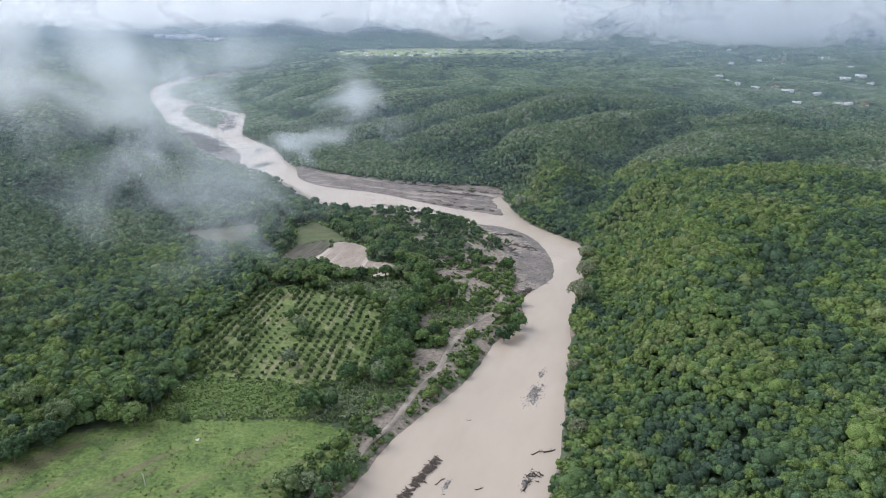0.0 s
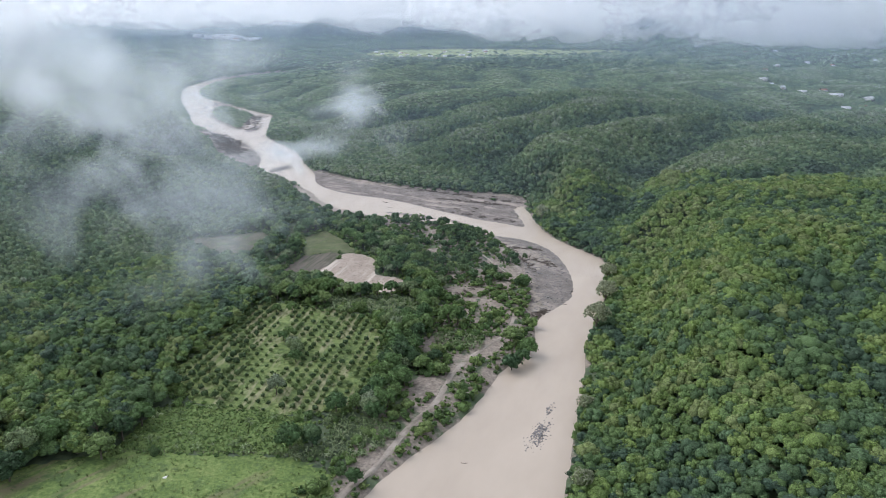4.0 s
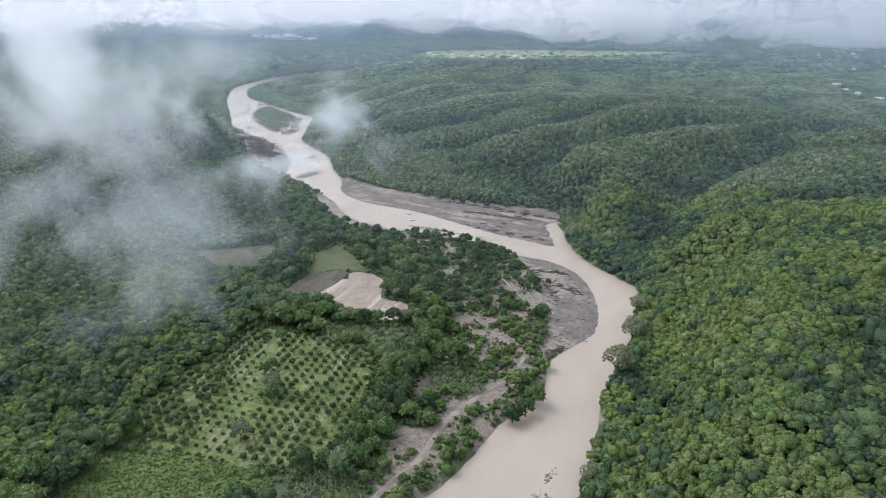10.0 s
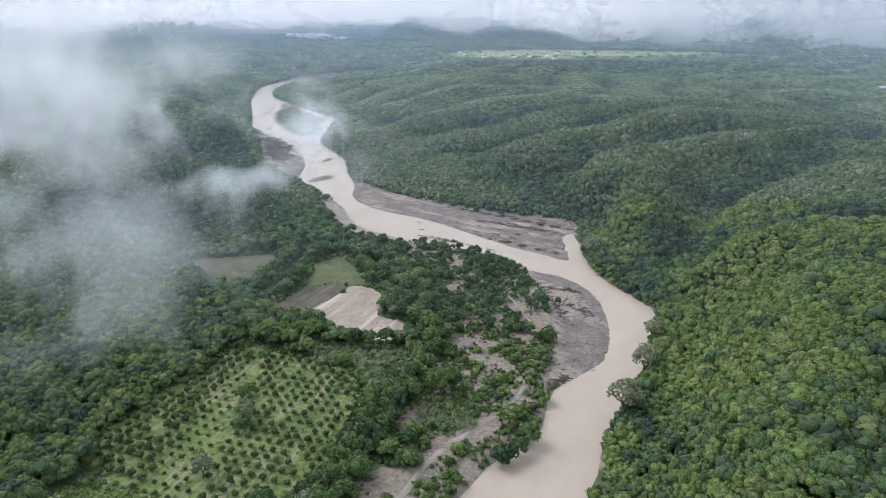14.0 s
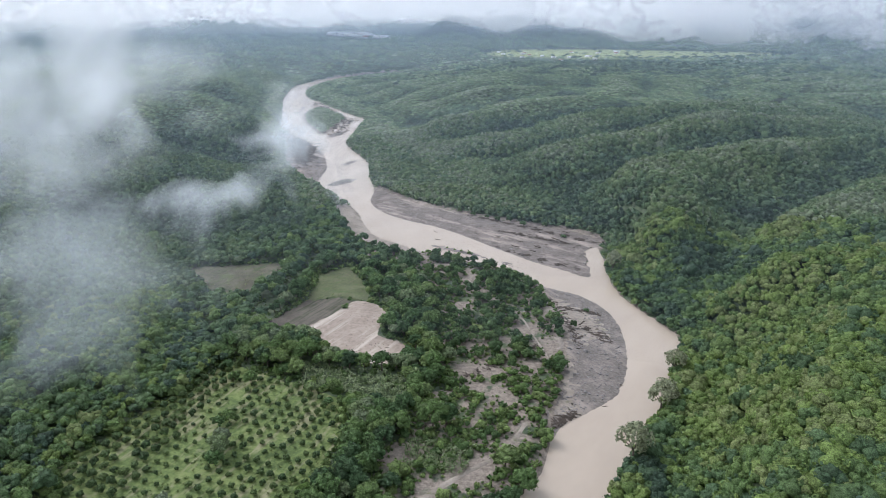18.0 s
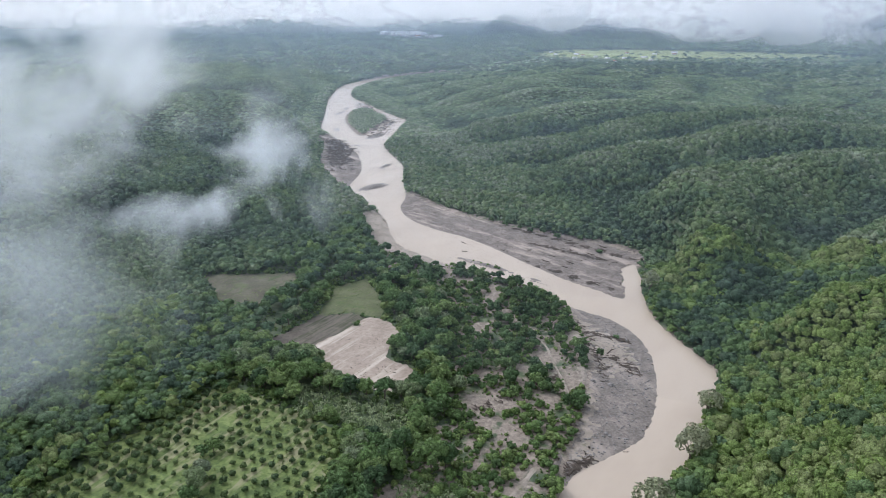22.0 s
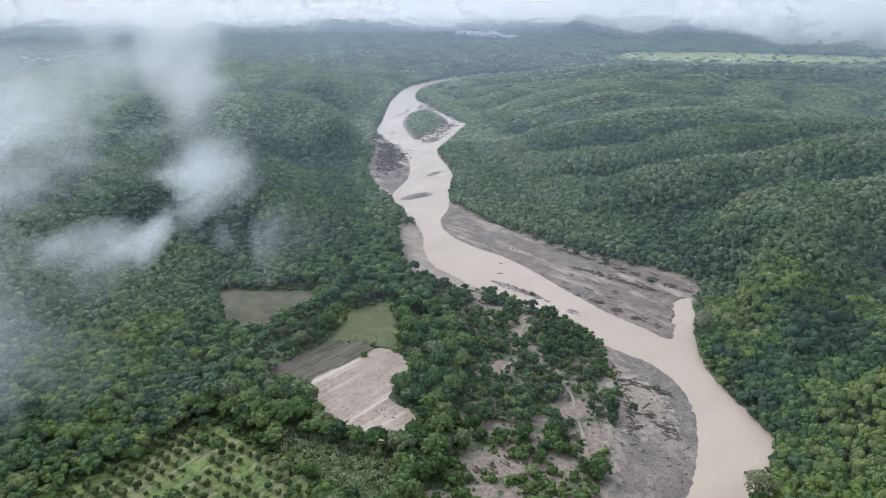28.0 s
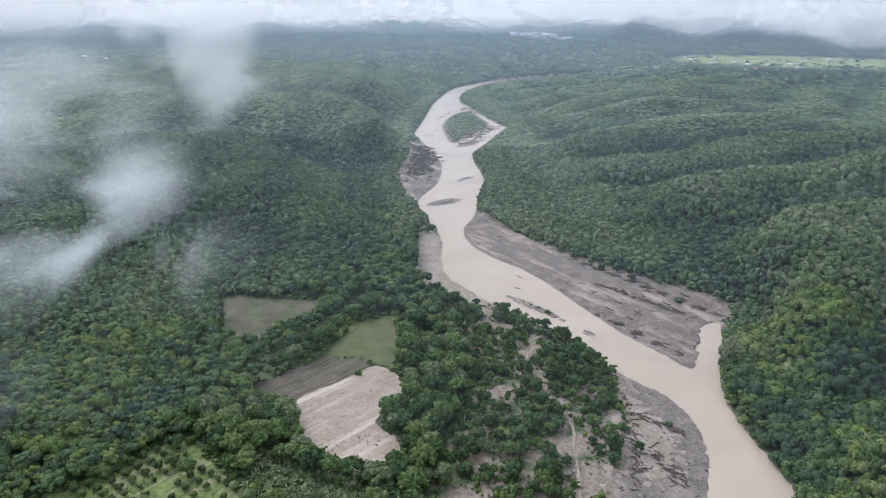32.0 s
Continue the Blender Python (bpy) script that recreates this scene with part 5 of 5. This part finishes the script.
cx_, cy_ = np.concatenate([cx_, x]), np.concatenate([cy_, y])
cz_, _ = land(cx_, cy_)
n = len(cx_)
me = scatter_mesh("cane_thicket", cane_shapes, np.stack([cx_, cy_, cz_], -1), tree_rng.uniform(1.3, 2.5, n), np.ones(n), tree_rng.uniform(0, 6.28, n), tree_rng.integers(0, 5, n), tree_rng.uniform(0, 1, n), M_CANE)
tagged(new("cane_thicket", me), "pale green cane and banana leaves bent by rain", "cane", kind="stuff")


def ribbon(name, line, half, mat, label, category, lift=0.14):
    p = np.asarray(line)
    d = np.gradient(p, axis=0)
    d /= np.linalg.norm(d, axis=1)[:, None]
    side = np.stack([-d[:, 1], d[:, 0]], -1)
    offs = np.array([-1.0, -0.55, 0.0, 0.55, 1.0])
    wob = 1 + 0.16 * np.sin(np.arange(len(p)) * 1.7) + 0.16 * np.sin(np.arange(len(p)) * 0.6 + 1.0)
    pts = p[:, None] + side[:, None] * (offs[None, :, None] * half * wob[:, None, None])
    z, _ = land(pts[..., 0], pts[..., 1])
    dip = np.array([-0.34, -0.04, 0.02, -0.04, -0.34])
    v = np.concatenate([pts, (z + lift + dip)[..., None]], -1).reshape(-1, 3)
    return tagged(new(name, mesh_from(name, v, grid_faces(5, len(p)), mat, True)), label, category, kind="structure")


ribbon("track", TRACK, 1.35, M_TRACK, "muddy two-rut farm track along the river", "track")
ribbon("trail", TRAIL, 0.6, M_TRACK, "narrow silted trail through the bushes", "track")

ribbon("lane", LANE, 1.3, M_STRIP, "grassy farm lane between two hedges of trees", "track")

# ---- driftwood, stones and flotsam ----
M_DRIFT = plain_material("wet_driftwood", (0.085, 0.066, 0.054), 0.85, 0.35, 1.5)
M_STONE = plain_material("dark_wet_stone", (0.20, 0.185, 0.182), 0.65, 0.5, 1.0)


def driftwood(seed, length):
    rng = np.random.default_rng(seed)
    ob = tagged(new("driftwood"), "dark waterlogged tree trunk stranded with broken branches", "driftwood", "flood driftwood")
    r = 0.028 * length + 0.12
    pts = [(-length / 2, 0, r * 0.5), (-length / 5, rng.uniform(-0.4, 0.4), r * 0.8), (length / 5, rng.uniform(-0.4, 0.4), r * 0.8), (length / 2, rng.uniform(-0.6, 0.6), r * 0.6)]
    part("trunk", mesh_from("trunk", *tube(pts, [r * 1.15, r, r * 0.75, r * 0.3], 7), M_DRIFT, True), ob)
    roots = [tube([(-length / 2 + 0.1, 0, r * 0.5), (-length / 2 - rng.uniform(0.3, 0.9), math.cos(a) * 0.9, r * 0.6 + math.sin(a) * 0.8)], [r * 0.6, 0.03], 5) for a in (0.2, 0.9, 1.7, 2.5, 3.1)]
    part("root_plate", mesh_from("root_plate", *joined(roots), M_DRIFT, True), ob)
    for k in range(4):
        x = rng.uniform(-0.1, 0.48) * length
        a = rng.uniform(-1.3, 1.3) + (math.pi if k % 2 else 0)
        q = np.array([0.5, math.cos(a), abs(math.sin(a)) * 0.6]) * length * rng.uniform(0.12, 0.28)
        part("branch", mesh_from("branch", *tube([(x, 0, r * 0.7), np.array([x, 0, r * 0.7]) + q * 0.55 + (0, 0, 0.1), np.array([x, 0, r * 0.7]) + q], [r * 0.4, r * 0.25, 0.03], 5), M_DRIFT, True), ob)
    return ob


DRIFT = {0: driftwood(1, 6.5), 1: driftwood(2, 4.0), 2: driftwood(3, 9.0)}
drift_places = []
for kind, x, y, sc, turn in ((2, -9, 210, 0.62, 1.05), (2, -4, 219, 0.6, 1.0), (0, -1, 209, 0.7, 0.9), (0, 36, 226, 0.75, 0.6), (1, 41, 227, 1.3, 0.3), (0, 30, 207, 1.1, 1.1), (1, 11, 248, 0.5, 0), (1, 13, 205, 0.8, 0.4), (1, -60, 588, 0.9, 0.1),
                             (0, -5, 585, 1.0, 2.7), (1, 8, 578, 1.2, 2.6), (2, 27, 601, 0.9, 2.6), (1, 15, 563, 0.9, 2.7), (0, 31, 557, 0.8, 2.4), (1, 39, 608, 1.1, 0.4), (1, 7, 619, 1.0, 2.8), (0, 20, 607, 1.0, 2.6),
                             (0, 26, 624, 1.0, 2.5), (1, -3, 595, 1.0, 2.7), (0, 1, 630, 1.0, 2.9), (0, -67, 605, 0.7, 2.6), (2, -38, 643, 0.8, 2.8), (1, -18, 614, 0.9, 2.6), (0, 10, 587, 0.9, 2.6), (1, 16, 593, 0.8, 2.8), (1, -37, 598, 0.8, 2.5),
                             (1, 38, 486, 1.1, 0.4), (0, 49, 473, 0.9, 1.2), (1, 58, 463, 0.8, 1.7), (1, 50, 444, 0.8, 0.6), (0, 47, 378, 1.1, 1.2), (1, 50, 384, 1.3, 0.7), (1, 64, 396, 0.6, 0.3), (1, 22, 512, 0.7, 2.4), (1, -62, 428, 0.5, 1), (1, -58, 438, 0.4, 2), (1, -70, 440, 0.35, 0.3)):
    drift_places.append((kind, x, y, sc, turn, 1.0))
used_drift = set()
for kind, x, y, sc, turn, tall in drift_places:
    z, sd_ = land(np.array([x], float), np.array([y], float))
    m = Matrix.Translation((x, y, max(float(z[0]), -0.12) + 0.03)) @ Matrix.Rotation(turn, 4, "Z") @ Matrix.Diagonal((sc, sc, sc, 1))
    if kind in used_drift:
        copy_thing(DRIFT[kind], m)
    else:
        used_drift.add(kind)
        later[DRIFT[kind]] = m
for ob, m in later.items():
    ob.matrix_basis = m
later.clear()
stone_shape = [crown_shape(180 + k, 1, 1, 0, 0.6, 1.0, 0.2) for k in range(4)]
st_x, st_y, st_r = [], [], []
for cx, cy, a, b, ang, count in ((40, 268, 11, 3.4, 66, 260), (45, 285, 6, 1.6, 70, 40), (30, 209, 6, 1.6, 62, 90), (1, 206, 5, 1.0, 66, 40), (-43, 567, 24, 2.6, -12, 60), (-6, 551, 10, 0.8, -20, 30), (-191, 727, 16, 7, 68, 60), (-345, 1012, 16, 7, 120, 60), (52, 388, 6, 2, 50, 40)):
    u = tree_rng.normal(0, 0.45, (count, 2))
    c, s = math.cos(radians(ang)), math.sin(radians(ang))
    st_x += list(cx + u[:, 0] * a * c - u[:, 1] * b * s)
    st_y += list(cy + u[:, 0] * a * s + u[:, 1] * b * c)
    st_r += list(np.exp(tree_rng.normal(-1.25, 0.4, count)))
for poly, count in ((BAR_NEAR, 2600), (BAR_MID, 1300), (BAR_FAR, 500)):
    lo, hi = poly.min(0), poly.max(0)
    x, y = tree_rng.uniform(lo[0], hi[0], count * 2), tree_rng.uniform(lo[1], hi[1], count * 2)
    k = inside(x, y, poly) & (land(x, y)[1] > 1.6)
    st_x, st_y = st_x + list(x[k]), st_y + list(y[k])
    st_r += list(np.exp(tree_rng.normal(-1.35, 0.45, int(k.sum()))))
st_x, st_y, st_r = np.array(st_x), np.array(st_y), np.array(st_r)
st_z, _ = land(st_x, st_y)
n = len(st_x)
me = scatter_mesh("stones", stone_shape, np.stack([st_x, st_y, np.maximum(st_z, -0.02)], -1), st_r, np.ones(n), tree_rng.uniform(0, 6.28, n), tree_rng.integers(0, 4, n), tree_rng.uniform(0, 1, n), M_STONE)
tagged(new("stones", me), "dark wet stones on the bars and in shallows", "stones", kind="stuff")


def twig(seed):
    rng = np.random.default_rng(seed)
    pieces = []
    for k in range(5):
        a = rng.normal(0, 0.5)
        c = rng.normal(0, 0.3, 3) * (1, 0.5, 0.3) + (0, 0, 0.2)
        q = np.array([math.cos(a), math.sin(a), rng.normal(0, 0.15)]) * rng.uniform(0.5, 1.1)
        side = np.cross(q, (0, 0, 1)) * 0.16
        pieces.append((np.array([c - q - side, c + q - side * 0.3, c + q * 0.8 + side, c - q * 0.7 + side + (0, 0, 0.15)]), np.array([[0, 1, 2], [0, 2, 3]])))
    return joined(pieces)


fl_x, fl_y = [], []
for (ax, ay), (bx, by), count in (((-66, 604), (40, 552), 150), ((-50, 648), (48, 606), 240), ((-20, 615), (36, 596), 110), ((-90, 628), (-40, 640), 60), ((30, 500), (50, 448), 80), ((40, 489), (56, 486), 50), ((44, 376), (52, 386), 60), ((-58, 411), (-42, 420), 61), ((-78, 436), (-56, 452), 14), ((50, 470), (62, 455), 50), ((-14, 199), (-2, 222), 150), ((28, 205), (34, 214), 8), ((-300, 860), (-262, 800), 260), ((-335, 915), (-285, 860), 260), ((-318, 900), (-255, 770), 200), ((-330, 1085), (-298, 960), 160), ((-440, 1215), (-395, 1160), 70), ((2, 400), (30, 440), 50)):
    t = tree_rng.uniform(0, 1, count)
    spread = 8.0 if count in (61, 14) else 1.3 if count == 150 and ay < 400 else 14.0 if ay > 760 else 3.2
    clot = np.round(t * 9) / 9 * 0.75 + t * 0.25
    fl_x += list(ax + (bx - ax) * clot + tree_rng.normal(0, spread * 0.55, count))
    fl_y += list(ay + (by - ay) * clot + tree_rng.normal(0, spread * 0.4, count))
fl_x, fl_y = np.array(fl_x), np.array(fl_y)
fl_z, fl_sd = land(fl_x, fl_y)
keep = (fl_sd > 0.4) | (fl_y < 300) | (fl_y > 760)
fl_x, fl_y, fl_z = fl_x[keep], fl_y[keep], fl_z[keep]
n = len(fl_x)
me = scatter_mesh("flotsam", [twig(190 + k) for k in range(5)], np.stack([fl_x, fl_y, np.maximum(fl_z, -0.02)], -1), np.where(fl_y > 760, 1.7, np.where(fl_x < -40, 0.5, 1.0)) * tree_rng.uniform(0.6, 1.6, n), np.ones(n), tree_rng.uniform(2.2, 3.2, n), tree_rng.integers(0, 5, n), tree_rng.uniform(0, 1, n), M_DRIFT)
tagged(new("flotsam", me), "dark brushwood and flotsam left by the flood", "flotsam", kind="stuff")

# ---- the meadow: poles, fence, heap ----
M_WHITE = plain_material("weathered_white_paint", (0.72, 0.70, 0.66), 0.6, 0.12, 3.0)
M_POST = plain_material("grey_fence_wood", (0.22, 0.19, 0.16), 0.9, 0.3, 6.0)


def box(lo, hi):
    x0, y0, z0 = lo
    x1, y1, z1 = hi
    v = np.array([(x0, y0, z0), (x1, y0, z0), (x1, y1, z0), (x0, y1, z0), (x0, y0, z1), (x1, y0, z1), (x1, y1, z1), (x0, y1, z1)], float)
    return v, np.array([[3, 2, 1, 0], [4, 5, 6, 7], [0, 1, 5, 4], [1, 2, 6, 5], [2, 3, 7, 6], [3, 0, 4, 7]])


pole = tagged(new("pole"), "white leaning wooden pole with a crossbar in the meadow", "pole")
part("shaft", mesh_from("shaft", *tube([(0, 0, -0.4), (0.1, 0, 2.6), (0.35, 0, 5.4)], [0.13, 0.11, 0.08], 8), M_WHITE, True), pole)
part("crossbar", mesh_from("crossbar", *tube([(0.0, 0, 5.2), (0.9, 0.15, 5.5)], [0.07, 0.05], 6), M_WHITE, True), pole)
part("foot", mesh_from("foot", *tube([(-0.05, 0, -0.2), (0.0, 0, 0.3)], [0.28, 0.18], 8), M_WHITE, True), pole)
pole.matrix_basis = spot(-104, 203, 1.0, 2.6)
marker = tagged(new("marker_post"), "short white marker post with a square cap", "post")
part("shaft", mesh_from("shaft", *tube([(0, 0, -0.3), (0, 0, 1.9)], [0.14, 0.12], 8), M_WHITE, True), marker)
part("cap", mesh_from("cap", *box((-0.24, -0.24, 1.85), (0.24, 0.24, 2.15)), M_WHITE), marker)
marker.matrix_basis = spot(-51, 211)
heap_v, heap_f = crown_shape(200, 9, 1, 0, 0.35, 0.45)
heap = tagged(new("rubble_heap", mesh_from("rubble_heap", heap_v * 0.95, heap_f, M_WHITE)), "small pale heap of rubble in the grass", "heap")
heap.matrix_basis = spot(-95, 231)
fence = tagged(new("fence"), "low post and wire fence between meadow and crop", "fence")
f_line = smooth_line([(-124, 244.4), (-90, 245.4), (-52, 245.2), (-37, 237)], 3.2)
fz, _ = land(f_line[:, 0], f_line[:, 1])
post_mesh = mesh_from("post", *tube([(0, 0, -0.3), (0.02, 0, 0.8), (0, 0.02, 1.35)], [0.09, 0.08, 0.06], 6), M_POST, True)
for (x, y), z in zip(f_line, fz):
    part("post", post_mesh, fence).matrix_basis = Matrix.Translation((x, y, z))
for h in (0.5, 0.9, 1.2):
    part("wire", mesh_from("wire", *tube(np.column_stack([f_line, fz + h]), [0.012] * len(f_line), 4), M_POST), fence)

# ---- far houses ----
M_WALL = plain_material("whitewashed_wall", (0.78, 0.76, 0.72), 0.8, 0.08, 0.6)
M_ROOF = plain_material("pale_sheet_roof", (0.62, 0.62, 0.62), 0.5, 0.15, 0.8)
M_TILE = plain_material("red_tile_roof", (0.36, 0.17, 0.11), 0.8, 0.2, 0.8)
M_PANE = plain_material("dark_window", (0.06, 0.07, 0.08), 0.2, 0.1, 0.8)


def house(label, w, d, h, roof_mat, flat):
    ob = tagged(new("house"), label, "house", "houses of the far villages")
    part("wall", mesh_from("wall", *box((-w / 2, -d / 2, -1.0), (w / 2, d / 2, h)), M_WALL), ob)
    if flat:
        part("roof", mesh_from("roof", *box((-w / 2 - 0.3, -d / 2 - 0.3, h + 0.004), (w / 2 + 0.3, d / 2 + 0.3, h + 0.45)), roof_mat), ob)
    else:
        a, b, t = w / 2 + 0.6, d / 2 + 0.6, d * 0.28
        v = np.array([(-a, -b, h), (a, -b, h), (a, b, h), (-a, b, h), (-a, 0, h + t), (a, 0, h + t), (-a, -b, h + 0.2), (a, -b, h + 0.2), (a, b, h + 0.2), (-a, b, h + 0.2), (-a, 0, h + t + 0.2), (a, 0, h + t + 0.2)])
        f = np.array([[6, 7, 11, 10], [8, 9, 10, 11], [0, 1, 5, 4][::-1], [2, 3, 4, 5][::-1], [0, 1, 7, 6], [2, 3, 9, 8], [0, 6, 10, 4], [4, 10, 9, 3], [1, 5, 11, 7], [5, 2, 8, 11]])
        part("roof", mesh_from("roof", v + (0, 0, 0.004), f, roof_mat), ob)
    part("door", mesh_from("door", *box((-0.6, -d / 2 - 0.08, 0.0), (0.6, -d / 2 - 0.003, 2.1)), M_TILE), ob)
    for k in range(max(2, int(w / 5))):
        x = -w / 2 + (k + 0.5) * w / max(2, int(w / 5)) + 0.9
        win = part("window", mesh_from("window", *box((x - 0.75, -d / 2 - 0.07, 1.1), (x + 0.75, -d / 2 - 0.003, 2.3)), M_WALL), ob)
        part("pane", mesh_from("pane", *box((x - 0.6, -d / 2 - 0.1, 1.2), (x + 0.6, -d / 2 - 0.074, 2.2)), M_PANE), win)
    return ob


HOUSES = {0: house("white single-storey house with a pale sheet roof", 14, 9, 3.6, M_ROOF, False), 1: house("white flat-roofed house among trees", 16, 10, 5.5, M_WALL, True),
          2: house("white house with a red tiled roof", 13, 9, 3.4, M_TILE, False), 3: house("long white shed with a pale roof", 24, 10, 4.6, M_ROOF, False)}
house_places = []
for kind, group in enumerate(VILLAGES):
    for x, y in group:
        house_places.append((kind, x, y, 0.75 if y < 1700 else 0.62 if y < 2400 else 1.5, tree_rng.uniform(-0.5, 0.5), 1.0))
plant_all(HOUSES, house_places)
